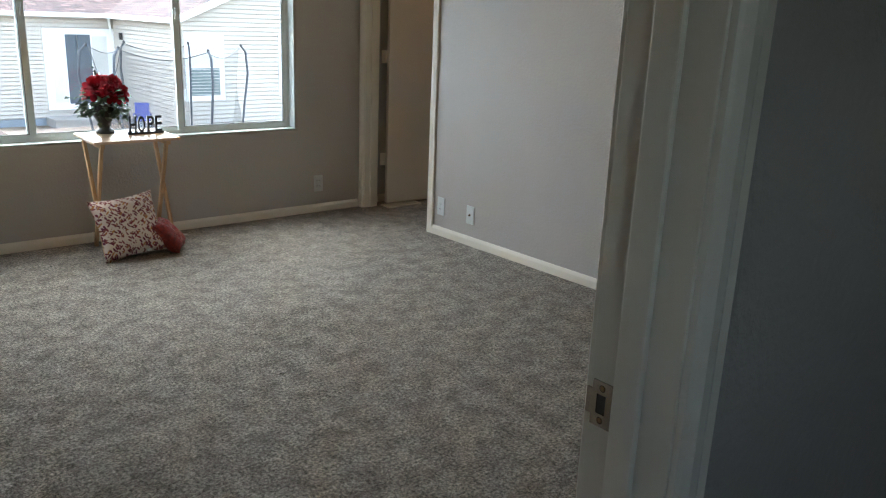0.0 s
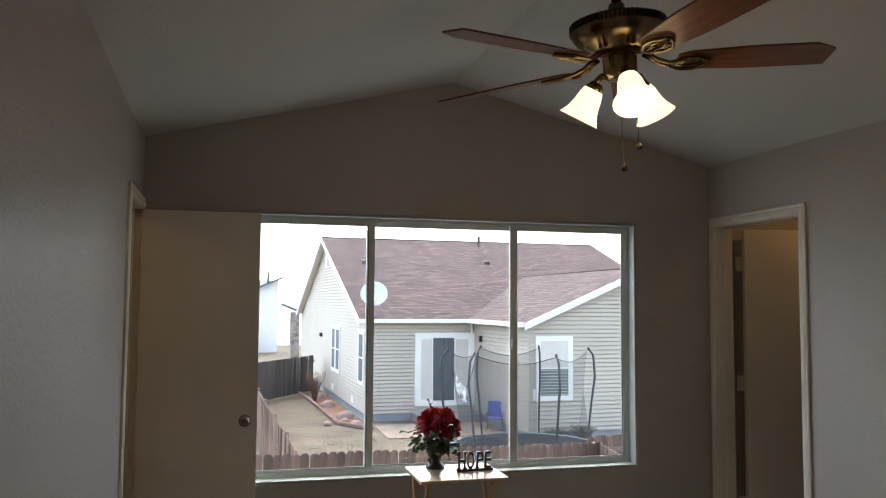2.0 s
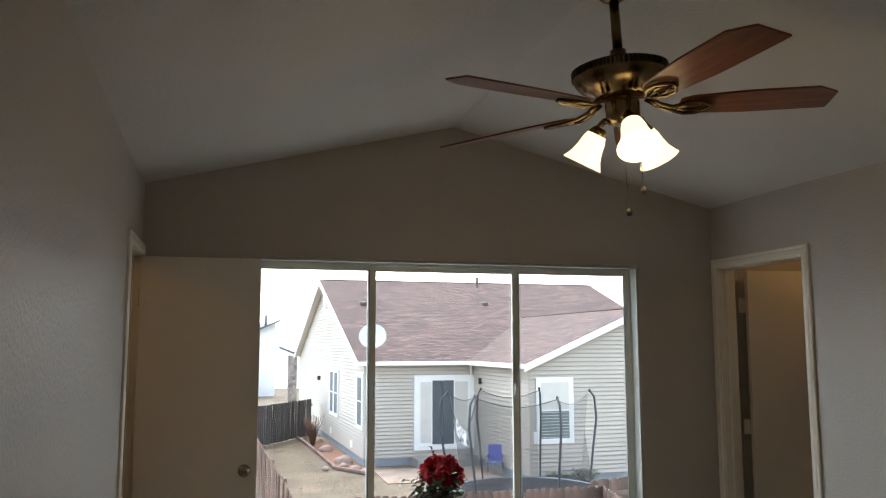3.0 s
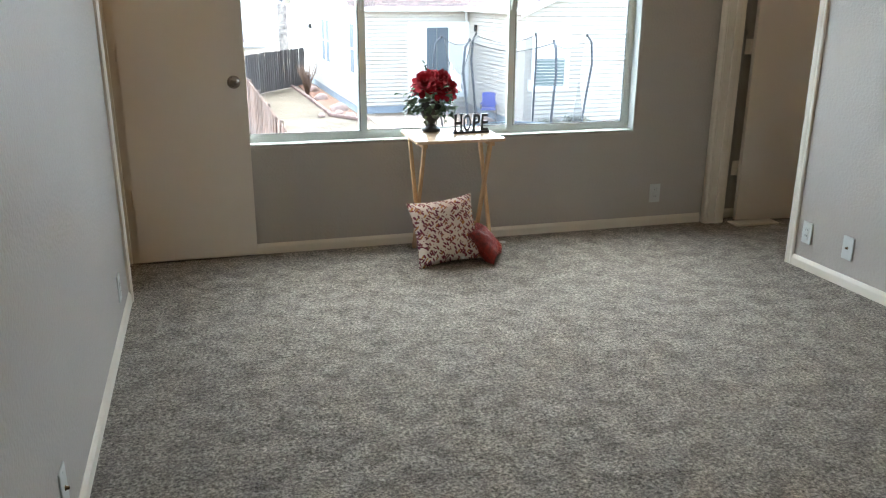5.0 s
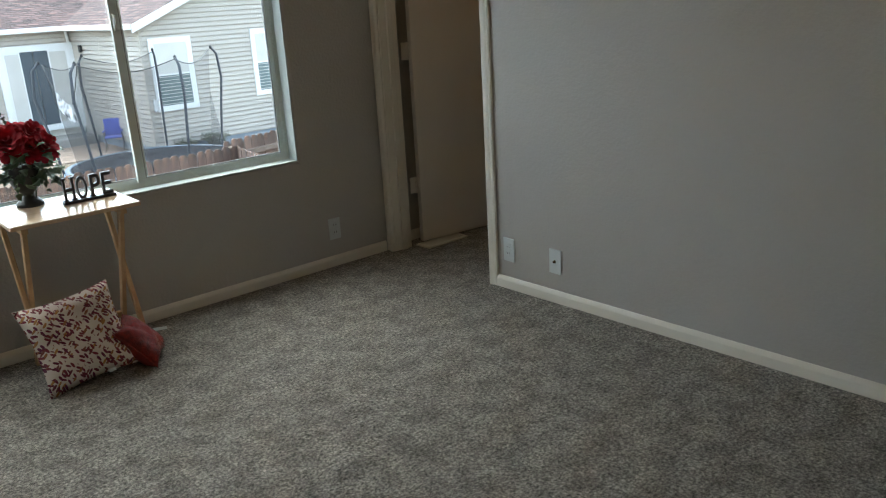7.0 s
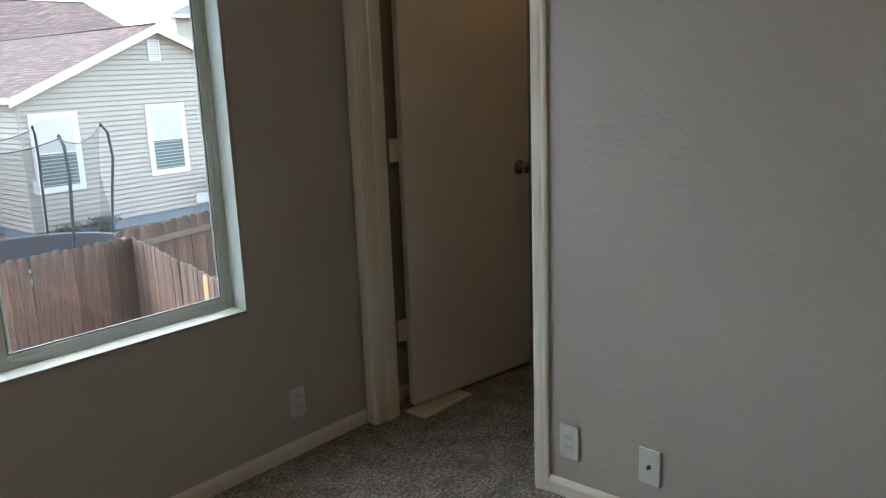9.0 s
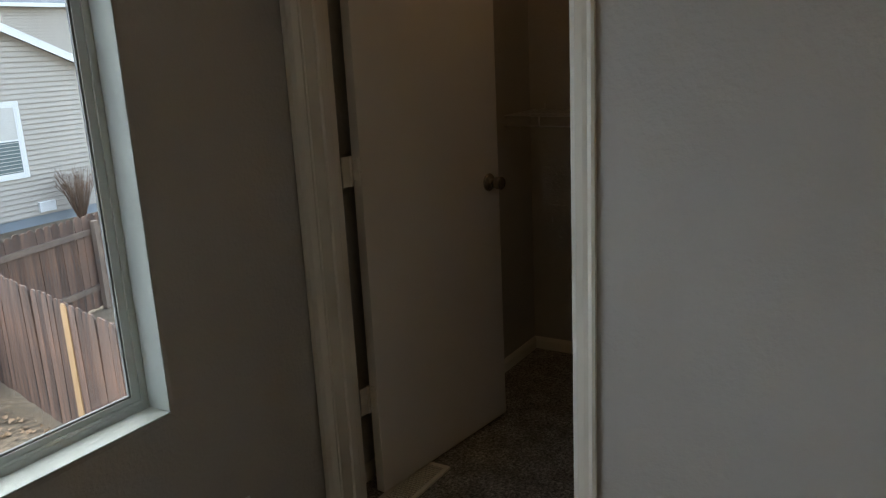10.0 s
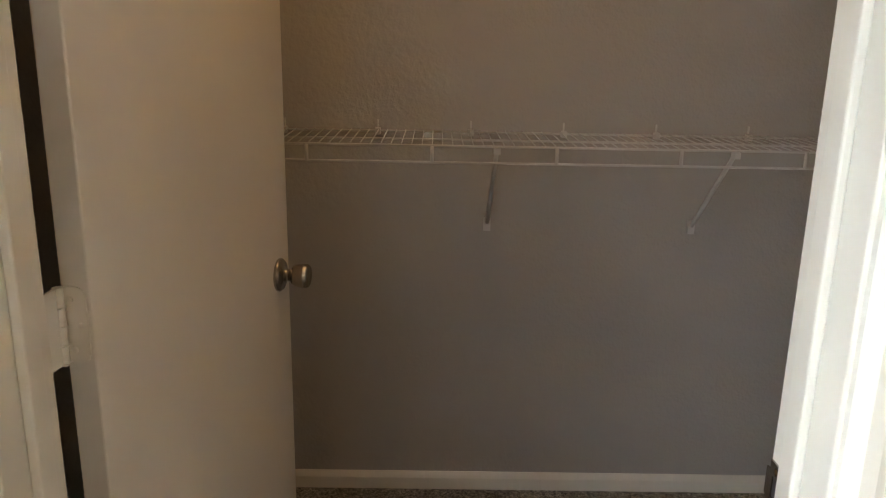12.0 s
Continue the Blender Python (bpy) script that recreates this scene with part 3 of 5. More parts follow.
def strike(name, m, label):
    """A strike plate, flat in x and z, with its latch hole and two screws."""
    st = thing(name, label, "strike plate", m)
    bm = bmesh.new()
    for lo, hi in (((-0.014, 0, -0.028), (0.014, 0.002, -0.012)), ((-0.014, 0, 0.012), (0.014, 0.002, 0.028)), ((-0.014, 0, -0.012), (-0.006, 0.002, 0.012)), ((0.007, 0, -0.012), (0.014, 0.002, 0.012)), ((0.014, 0, -0.016), (0.022, 0.002, 0.016))):
        box(bm, lo, hi)
    part("plate", bm, STEEL, st)
    part("latch_hole", slab((-0.006, -0.0004, -0.012), (0.007, 0.0006, 0.012)), BLACK, st, "black latch hole")
    for z in (-0.02, 0.02):
        part("screw", lathe([(0.0001, 0.002), (0.0045, 0.002), (0.003, 0.0032), (0.0001, 0.0034)], 10, m=pose(0, 0, z, -90, 0, 0)), BRONZE, st)
    return st


strike("strike_plate", pose(EN[1], EY - 0.020, 0.958, 0, 0, 90), "nickel strike plate let into the entry jamb")
strike("strike_plate", pose(0.098, CL[0], 0.945, 0, 0, 0), "nickel strike plate let into the closet jamb")

# ---- window ----
win = thing("window_1", "white vinyl three-part slider window over a yard", "window", kind="structure")
x0, x1, z0, z1 = WIN
FY = (0.075, 0.120)


def ring(bm, xa, xb, za, zb, w, ya, yb, wl=None, wr=None):
    wl, wr = wl or w, wr or w
    box(bm, (xa, ya, za), (xb, yb, za + w))
    box(bm, (xa, ya, zb - w), (xb, yb, zb))
    box(bm, (xa, ya, za + w), (xa + wl, yb, zb - w))
    box(bm, (xb - wr, ya, za + w), (xb, yb, zb - w))
    return bm


bm = ring(bmesh.new(), x0, x1, z0, z1, 0.021, FY[0], FY[1])
box(bm, (x0 + 0.021, FY[0] + 0.002, z0 + 0.021), (x1 - 0.021, FY[0] + 0.0045, z0 + 0.029))
part("window_frame", bm, VINYL, win)
M1, M2 = -2.147, -1.268
GASKET = material("grey_gasket", (0.22, 0.23, 0.23), 0.6)
# liner added over the wall paint; its cool tint imitates grazing skylight
REVEAL = material("skylit_reveal_tint", (0.42, 0.46, 0.445), 0.5, second=(0.39, 0.425, 0.41), scale=3, bump=0.1, bump_scale=60)
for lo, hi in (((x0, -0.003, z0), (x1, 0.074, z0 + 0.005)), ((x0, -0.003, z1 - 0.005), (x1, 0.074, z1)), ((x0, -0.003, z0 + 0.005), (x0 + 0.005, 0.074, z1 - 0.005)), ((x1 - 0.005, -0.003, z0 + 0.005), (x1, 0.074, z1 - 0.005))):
    part("window_reveal", slab(lo, hi, 0.002), REVEAL, win, "thin reveal liner with cool skylight put into its colour")
for xa, xb, ya, yb, wl_, wr_ in ((x0 + 0.021, M1 + 0.026, 0.080, 0.098, 0.022, 0.034), (M2 - 0.034, x1 - 0.021, 0.080, 0.098, 0.036, 0.022), (M1 - 0.018, M2 + 0.020, 0.100, 0.118, 0.022, 0.022)):
    sash = part("sash", ring(bmesh.new(), xa, xb, z0 + 0.021, z1 - 0.021, 0.022, ya, yb, wl_, wr_), VINYL, win)
    bead = bmesh.new()
    ring(bead, xa + wl_, xb - wr_, z0 + 0.043, z1 - 0.043, 0.005, ya + 0.004, ya + 0.012)
    part("glazing_bead", bead, GASKET, sash, "dark grey glazing gasket")
    pane = part("pane", slab((xa + wl_ - 0.004, yb - 0.005, z0 + 0.039), (xb - wr_ + 0.004, yb - 0.001, z1 - 0.039)), GLASS, sash, "clear window pane")
    pane.visible_shadow = False
for x in (M1 + 0.012, M2 - 0.018):
    bm = slab((x - 0.009, 0.066, 1.29), (x + 0.009, 0.083, 1.36), 0.003)
    box(bm, (x - 0.004, 0.058, 1.315), (x + 0.004, 0.068, 1.345))
    part("latch", bm, VINYL, win, "white sash latch")

# ---- wall plates ----
def wall_plate(m, label, style):
    """A wall plate in the x z plane, facing -y."""
    p = thing("wall_outlet", label, "wall outlet", m)
    part("plate", slab((-0.036, -0.006, -0.058), (0.036, 0, 0.058), 0.0035), VINYL, p)
    if style == "duplex":
        for z in (-0.02, 0.02):
            part("socket", slab((-0.017, -0.0085, z - 0.0145), (0.017, -0.005, z + 0.0145), 0.004), VINYL, p)
            for x in (-0.0065, 0.0065):
                part("slot", slab((x - 0.0012, -0.0088, z - 0.002), (x + 0.0012, -0.008, z + 0.007)), BLACK, p)
    elif style == "decora":
        part("insert", slab((-0.0165, -0.009, -0.0335), (0.0165, -0.005, 0.0335), 0.002), VINYL, p)
        for z in (-0.019, 0.012):
            for x in (-0.0065, 0.0065):
                part("slot", slab((x - 0.0012, -0.0094, z), (x + 0.0012, -0.0086, z + 0.008)), BLACK, p)
    else:
        part("connector", lathe([(0.0001, 0), (0.007, 0), (0.007, 0.003), (0.0048, 0.004), (0.0048, 0.011), (0.0001, 0.011)], 12, m=pose(0, -0.005, 0, 90, 0, 0)), BRONZE, p, "threaded cable connector")
        for z in (-0.045, 0.045):
            part("screw", lathe([(0.0001, 0), (0.003, 0), (0.002, 0.001), (0.0001, 0.0012)], 8, m=pose(0, -0.006, z, 90, 0, 0)), VINYL, p)
    return p


wall_plate(pose(-0.349, 0, 0.205), "white duplex outlet plate on the window wall", "duplex")
wall_plate(pose(east_x(-0.959), -0.958, 0.195, 0, 0, -91.9), "white decorator outlet plate beside the closet casing", "decora")
wall_plate(pose(east_x(-1.238), -1.238, 0.195, 0, 0, -91.9), "white cable plate with a dark threaded connector", "cable")
wall_plate(pose(west_x(-0.93), -0.93, 0.19, 0, 0, 91.1), "white outlet plate near the side doorway", "decora")
wall_plate(pose(west_x(-2.42), -2.42, 0.19, 0, 0, 91.1), "white cable plate low on the wall", "cable")

# ---- ceiling fan ----
FAN = (RIDGE_X, -2.1)
fan = thing("ceiling_fan", "bronze five-blade ceiling fan with three lit glass shades", "ceiling fan", Matrix.Translation((FAN[0] - 0.022, FAN[1] + 0.012, 2.772)) @ Matrix.Rotation(radians(1.6), 4, Vector((0.714, -0.70, 0))) @ Matrix.Rotation(radians(-2.4), 4, Vector((0.47, 0.88, 0))) @ Matrix.Translation((0, 0, -2.8)))
part("canopy", lathe([(0.0001, 2.845), (0.06, 2.845), (0.075, 2.82), (0.07, 2.79), (0.04, 2.755), (0.02, 2.745), (0.0001, 2.745)], 32), BRONZE, fan)
part("downrod", lathe([(0.0165, 2.56), (0.0165, 2.76)], 20), BRONZE, fan)
part("yoke", lathe([(0.0165, 2.585), (0.026, 2.58), (0.028, 2.55), (0.034, 2.535), (0.06, 2.528), (0.0001, 2.528)], 28), BRONZE, fan)
part("motor_housing", lathe([(0.05, 2.532), (0.11, 2.530), (0.138, 2.522), (0.152, 2.510), (0.156, 2.488), (0.150, 2.478), (0.148, 2.470), (0.135, 2.455), (0.110, 2.440), (0.09, 2.430), (0.08, 2.422), (0.05, 2.418), (0.0001, 2.418)], 48), BRONZE, fan)
fins = bmesh.new()
for k in range(72):
    box(fins, (0.140, -0.003, 2.488), (0.1585, 0.003, 2.514), pose(0, 0, 0, 0, 0, k * 5))
part("vent_ring", fins, DARKBRONZE, fan, "ring of dark vent fins")
part("switch_housing", lathe([(0.0001, 2.30), (0.035, 2.30), (0.05, 2.308), (0.056, 2.325), (0.056, 2.375), (0.048, 2.392), (0.0001, 2.392)], 32), BRONZE, fan).location = (0, 0, 0.028)
UP = Matrix.Translation((0, 0, 0.028))
for k in range(5):
    a = -15 + 72 * k
    turn = pose(0, 0, 0, 0, 0, a)
    bm = bmesh.new()
    n = 14
    rows = []
    for i in range(n + 1):
        u = i / n
        r = 0.185 + u * 0.512
        half = 0.052 + 0.018 * min(1, u * 2.2)
        clip = max(0.0, u - 0.86) / 0.14 * 0.040
        if u < 0.06:
            half *= 0.72
        rows.append([bm.verts.new((r, y, 2.366 - y * 0.21 + dz)) for y in (-half + clip, half) for dz in (0.0, 0.006)])
    for p, q in zip(rows, rows[1:]):
        for c, d in ((0, 2), (2, 3), (3, 1), (1, 0)):
            bm.faces.new((p[c], p[d], q[d], q[c]))
    bm.faces.new((rows[0][0], rows[0][1], rows[0][3], rows[0][2]))
    bm.faces.new((rows[-1][0], rows[-1][2], rows[-1][3], rows[-1][1]))
    b = part("blade", bm, BLADE, fan, "walnut blade with clipped corners")
    b.matrix_basis = Matrix.Translation((0, 0, 0.016)) @ turn
    iron = bmesh.new()
    for s in (-1, 1):
        tube([(0.08, 0.012 * s, 2.398), (0.12, 0.012 * s, 2.372), (0.16, 0.018 * s, 2.358), (0.205, 0.036 * s, 2.357 - 0.0075 * s), (0.245, 0.037 * s, 2.357 - 0.0078 * s), (0.282, 0.016 * s, 2.357 - 0.003 * s), (0.29, 0, 2.359)], [0.009, 0.008, 0.007, 0.006, 0.006, 0.006, 0.006], 8, iron)
        tube([(0.18, 0.010 * s, 2.358), (0.225, 0.018 * s, 2.358 - 0.004 * s), (0.27, 0.006 * s, 2.360)], 0.005, 6, iron)
    for u, v in ((0.205, 0), (0.25, 0.02), (0.25, -0.02)):
        lathe([(0.0001, -0.002), (0.006, 0), (0.006, 0.004), (0.0001, 0.004)], 8, iron, pose(u, v, 2.357 - v * 0.21))
    o = part("blade_iron", iron, BRONZE, b, "looped bronze blade bracket")
for k in range(3):
    a = 17 + 120 * k
    turn = pose(0, 0, 0, 0, 0, a)
    arm = part("lamp_arm", tube([(0.03, 0, 2.325), (0.065, 0, 2.322), (0.082, 0, 2.308), (0.090, 0, 2.288)], [0.012, 0.011, 0.011, 0.012], 10), BRONZE, fan)
    arm.matrix_basis = UP @ turn
    tip = Matrix.Translation((0.084, 0, 2.296)) @ pose(0, 0, 0, 0, 147, 0)
    fit_cup = part("fitter", lathe([(0.0001, -0.01), (0.020, -0.008), (0.028, 0.006), (0.033, 0.022), (0.030, 0.024), (0.0001, 0.02)], 24, m=tip), BRONZE, arm)
    outline = [(0.023, 0.010), (0.033, 0.018), (0.040, 0.040), (0.044, 0.066), (0.052, 0.094), (0.064, 0.116), (0.070, 0.125)]
    inner = [(r - 0.003, z) for r, z in outline[::-1]]
    shade = part("shade", lathe(outline + inner, 32, m=tip, caps=False), SHADE, arm, "frosted bell glass shade, lit")
    bulb = part("bulb", lathe([(0.0001, 0.02), (0.012, 0.022), (0.014, 0.035), (0.024, 0.058), (0.025, 0.07), (0.016, 0.085), (0.0001, 0.09)], 20, m=tip), BULB, arm, "glowing bulb")
    L = bpy.data.lights.new("fan_bulb", "POINT")
    L.energy, L.color, L.shadow_soft_size = LAMP_POWER, (1.0, 0.58, 0.25), 0.03
    lo = new("fan_bulb", L)
    lo.parent = fan
    lo.location = UP @ turn @ tip @ Vector((0, 0, 0.135))
for dx, dy, zt, zb in ((-0.022, -0.03, 2.30, 1.992), (0.058, 0.01, 2.31, 2.07)):
    bm = bmesh.new()
    z = zt
    while z > zb + 0.03:
        lathe([(0.0001, -0.002), (0.0018, -0.001), (0.0018, 0.001), (0.0001, 0.002)], 6, bm, pose(dx, dy, z))
        z -= 0.0046
    tube([(dx, dy, zt), (dx, dy, zb + 0.02)], 0.0007, 4, bm)
    ch = part("pull_chain", bm, BRONZE, fan, "beaded pull chain")
    ch.location = (0, 0, 0.028)
    part("chain_pull", lathe([(0.0001, 0), (0.008, 0.002), (0.0105, 0.010), (0.0085, 0.019), (0.004, 0.024), (0.0001, 0.025)], 14, m=pose(dx, dy, zb)), BLACK, ch, "small dark turned pull")

for x, y, power in ((0.70, -0.50, 0.31), (WX - 0.75, -1.05, 0.50)):
    cl = thing("ceiling_light", "bare warm bulb in a plain ceiling holder", "ceiling light", pose(x, y, 2.44))
    part("holder", lathe([(0.0001, 0), (0.05, 0), (0.048, -0.02), (0.025, -0.035), (0.0001, -0.035)], 24), TRIM, cl)
    part("bulb", lathe([(0.0001, -0.03), (0.014, -0.035), (0.028, -0.07), (0.028, -0.085), (0.015, -0.105), (0.0001, -0.11)], 20), BULB, cl)
    L = bpy.data.lights.new("ceiling_bulb", "POINT")
    L.energy, L.color, L.shadow_soft_size = power, (1.0, 0.54, 0.21), 0.03
    lo = new("ceiling_bulb", L)
    lo.parent = cl
    lo.location = (0, 0, -0.15)

# ---- tray table, vase, roses, sign ----
TZ = 0.66
table = thing("tray_table", "folding pine tray table against the window sill", "table", pose(-1.715, -0.225, 0))
part("tabletop", slab((-0.24, -0.19, TZ - 0.018), (0.235, 0.195, TZ), 0.004), TOPW, table, "glossy pale tabletop")
for x in (-0.19, 0.17):
    part("rail", slab((x - 0.012, -0.17, TZ - 0.042), (x + 0.012, 0.17, TZ - 0.018), 0.002), PINE, table)
for x, s in ((-0.205, -1), (0.192, -1), (-0.185, 1), (0.172, 1)):
    bm = bmesh.new()
    way = Vector((0, 0.26 * s, -(TZ - 0.03)))
    ang = math.degrees(math.atan2(0.26 * s, TZ - 0.03))
    box(bm, (-0.009, -0.014, -way.length), (0.009, 0.014, 0), pose(x, -0.13 * s, TZ - 0.03, ang, 0, 0))
    bmesh.ops.bevel(bm, geom=list(bm.edges), offset=0.002, segments=1, affect="EDGES")
    part("leg", bm, PINE, table)
part("crossbar", slab((-0.176, 0.070, 0.12), (0.163, 0.090, 0.145), 0.002), PINE, table)
part("crossbar", slab((-0.196, -0.090, 0.12), (0.183, -0.070, 0.145), 0.002), PINE, table)

VX, VY = -1.80, -0.10
vase = thing("vase", "dark pewter urn vase on the tray table", "vase", pose(VX, VY, TZ))
part("body", lathe([(0.0001, 0), (0.05, 0), (0.052, 0.008), (0.046, 0.016), (0.028, 0.03), (0.021, 0.042), (0.026, 0.052), (0.045, 0.072), (0.058, 0.10), (0.064, 0.135), (0.066, 0.16), (0.070, 0.166), (0.066, 0.170), (0.060, 0.160), (0.0001, 0.150)], 36), PEWTER, vase)

bq = thing("rose_bouquet", "bouquet of deep red roses with ivy leaves", "flowers", pose(VX, VY, TZ + 0.15))


def rose(c, r, tilt, rnd):
    """Nested cupped petals round a bud."""
    bm = bmesh.new()
    count = 0
    for ring_i, (num, rad, hgt, open_a) in enumerate(((3, 0.20, 0.78, 2), (4, 0.40, 0.84, 7), (5, 0.62, 0.82, 14), (6, 0.82, 0.72, 24), (7, 0.96, 0.50, 36))):
        for k in range(num):
            a0 = 360 / num * k + ring_i * 37 + rnd.uniform(-9, 9)
            lean = open_a + rnd.uniform(-5, 6)
            w = rad * r * 2.3 * math.sin(math.pi / num) + 0.25 * r
            m = Matrix.Translation(c) @ tilt @ pose(0, 0, -0.35 * r, 0, 0, a0) @ pose(0, 0, 0, 0, lean, 0)
            g = []
            for i in range(5):
                v = i / 4
                row = []
                for j in range(5):
                    u = j / 4 - 0.5
                    wide = w * math.sin(math.pi * (0.18 + 0.66 * v)) * u
                    bulge = rad * r * (0.35 + 0.65 * math.sin(math.pi * 0.5 * min(1, v * 1.25))) - 1.4 * wide * wide / (rad * r + 0.01)
                    curl = 0.18 * r * max(0, v - 0.72) / 0.28 * (1 + ring_i * 0.5)
                    z = hgt * r * 1.25 * v - 0.10 * r * (2 * u) ** 2 * v + rnd.uniform(-0.012, 0.012) * r
                    row.append(bm.verts.new(m @ Vector((bulge + curl, wide, z))))
                g.append(row)
            for p, q in zip(g, g[1:]):
                for j in range(4):
                    f = bm.faces.new((p[j], p[j + 1], q[j + 1], q[j]))
                    f.smooth = True
    return bm


rnd = random.Random(4)
HEADS = ((-0.045, -0.052, 0.118, 0.050), (0.022, -0.066, 0.092, 0.042), (0.068, -0.020, 0.142, 0.038), (0.082, -0.060, 0.088, 0.046), (-0.005, 0.010, 0.150, 0.042), (-0.068, 0.020, 0.095, 0.040), (0.040, -0.045, 0.135, 0.040))
for x, y, z, r in HEADS:
    tilt = Vector((x, y * 1.6 - 0.03, 0.10)).normalized().to_track_quat("Z", "Y").to_matrix().to_4x4()
    o = part("rose", rose(Vector((x, y, z)), r, tilt, rnd), ROSE, bq)
    part("stem", tube([(x * 0.25, y * 0.25, -0.13), (x * 0.5, y * 0.5, 0.0), (x, y, z - 0.02)], 0.003, 6), LEAF, bq)


def leaf(bm, at, way, size, rnd):
    """An ivy-like leaf: five points, folded at the midrib."""
    q = way.to_track_quat("Y", "Z").to_matrix().to_4x4()
    m = Matrix.Translation(at) @ q @ pose(0, 0, 0, rnd.uniform(-25, 25), rnd.uniform(-40, 40), rnd.uniform(-30, 30))
    mid = [bm.verts.new(m @ Vector((0, size * v, d * size))) for v, d in ((0, 0), (0.5, 0.03), (1.0, -0.12))]
    for s in (-1, 1):
        side = [bm.verts.new(m @ Vector((s * size * u, size * v, size * d))) for u, v, d in ((0.28, 0.08, 0.06), (0.46, 0.30, 0.10), (0.26, 0.52, 0.07), (0.20, 0.78, 0.0))]
        bm.faces.new((mid[0], side[0], side[1], mid[1]))
        bm.faces.new((mid[1], side[1], side[2]))
        bm.faces.new((mid[1], side[2], side[3], mid[2]))
    return bm


bm = bmesh.new()
for k in range(170):
    a = rnd.uniform(0, 2 * math.pi)
    r = rnd.uniform(0.03, 0.135)
    h = rnd.uniform(-0.05, 0.10) - 0.45 * max(0, r - 0.07)
    leaf(bm, Vector((r * math.cos(a), r * math.sin(a) * 0.85, h)), Vector((math.cos(a), math.sin(a), rnd.uniform(-0.9, 0.5))), rnd.uniform(0.028, 0.058), rnd)
tagged(part("foliage", bm, LEAF, bq, "dark green ivy leaves"), kind="stuff")
for pts in (((-0.05, 0, 0.05), (-0.11, -0.01, 0.06), (-0.155, -0.02, 0.05), (-0.20, -0.03, 0.062)), ((-0.02, -0.05, 0.0), (-0.05, -0.085, -0.04), (-0.055, -0.095, -0.09)), ((0.03, -0.05, 0.02), (0.05, -0.085, -0.03), (0.05, -0.09, -0.10)), ((0.08, 0, 0.03), (0.12, -0.02, 0.0), (0.13, -0.03, -0.06)), ((-0.08, 0.0, 0.02), (-0.12, -0.03, -0.01), (-0.135, -0.04, -0.05)), ((-0.02, 0.02, 0.16), (-0.03, 0.02, 0.20), (-0.045, 0.02, 0.225))):
    bm = tube(pts, 0.0015, 5)
    for p, q in zip(pts, pts[1:]):
        for v in (0.3, 0.75):
            at = Vector(p).lerp(Vector(q), v)
            leaf(bm, at, (Vector(q) - Vector(p)).normalized() + Vector((rnd.uniform(-0.6, 0.6), rnd.uniform(-0.9, 0), rnd.uniform(-0.5, 0.5))), rnd.uniform(0.018, 0.034), rnd)
    part("ivy_sprig", bm, LEAF, bq)

sign = thing("word_sign", "black standing letter sign reading HOPE on a base", "sign", pose(-1.607, -0.213, TZ, 0, 0, 3))
part("base", slab((-0.102, -0.016, 0), (0.102, 0.016, 0.012), 0.002), BLACK, sign)
for ch, x in (("H", -0.094), ("O", -0.045), ("P", 0.009), ("E", 0.055)):
    cu = bpy.data.curves.new("letter", "FONT")
    cu.body, cu.size, cu.extrude, cu.offset = ch, 0.128, 0.007, 0.0012
    tmp = new("letter_source", cu)
    deps = bpy.context.evaluated_depsgraph_get()
    me = bpy.data.meshes.new_from_object(tmp.evaluated_get(deps))
    bpy.data.objects.remove(tmp)
    bpy.data.curves.remove(cu)
    wide = max(v.co.x for v in me.vertices) - min(v.co.x for v in me.vertices)
    left = min(v.co.x for v in me.vertices)
    for v in me.vertices:
        v.co = Vector(((v.co.x - left) * 0.040 / wide, -v.co.z, v.co.y - 0.0 + 0.012))
    bm = bmesh.new()
    bm.from_mesh(me)
    bpy.data.meshes.remove(me)
    for u, w in {"H": ((0.003, 0), (0.037, 0), (0.003, 1), (0.037, 1)), "O": (), "P": ((0.005, 0),), "E": ()}[ch]:
        zz = 0.012 if w == 0 else 0.012 + 0.086
        box(bm, (u - 0.009, -0.0068, zz), (u + 0.009, 0.0068, zz + 0.006))
    bmesh.ops.recalc_face_normals(bm, faces=list(bm.faces))
    o = part("letter", bm, BLACK, sign)
    o.location = (x, 0, 0)

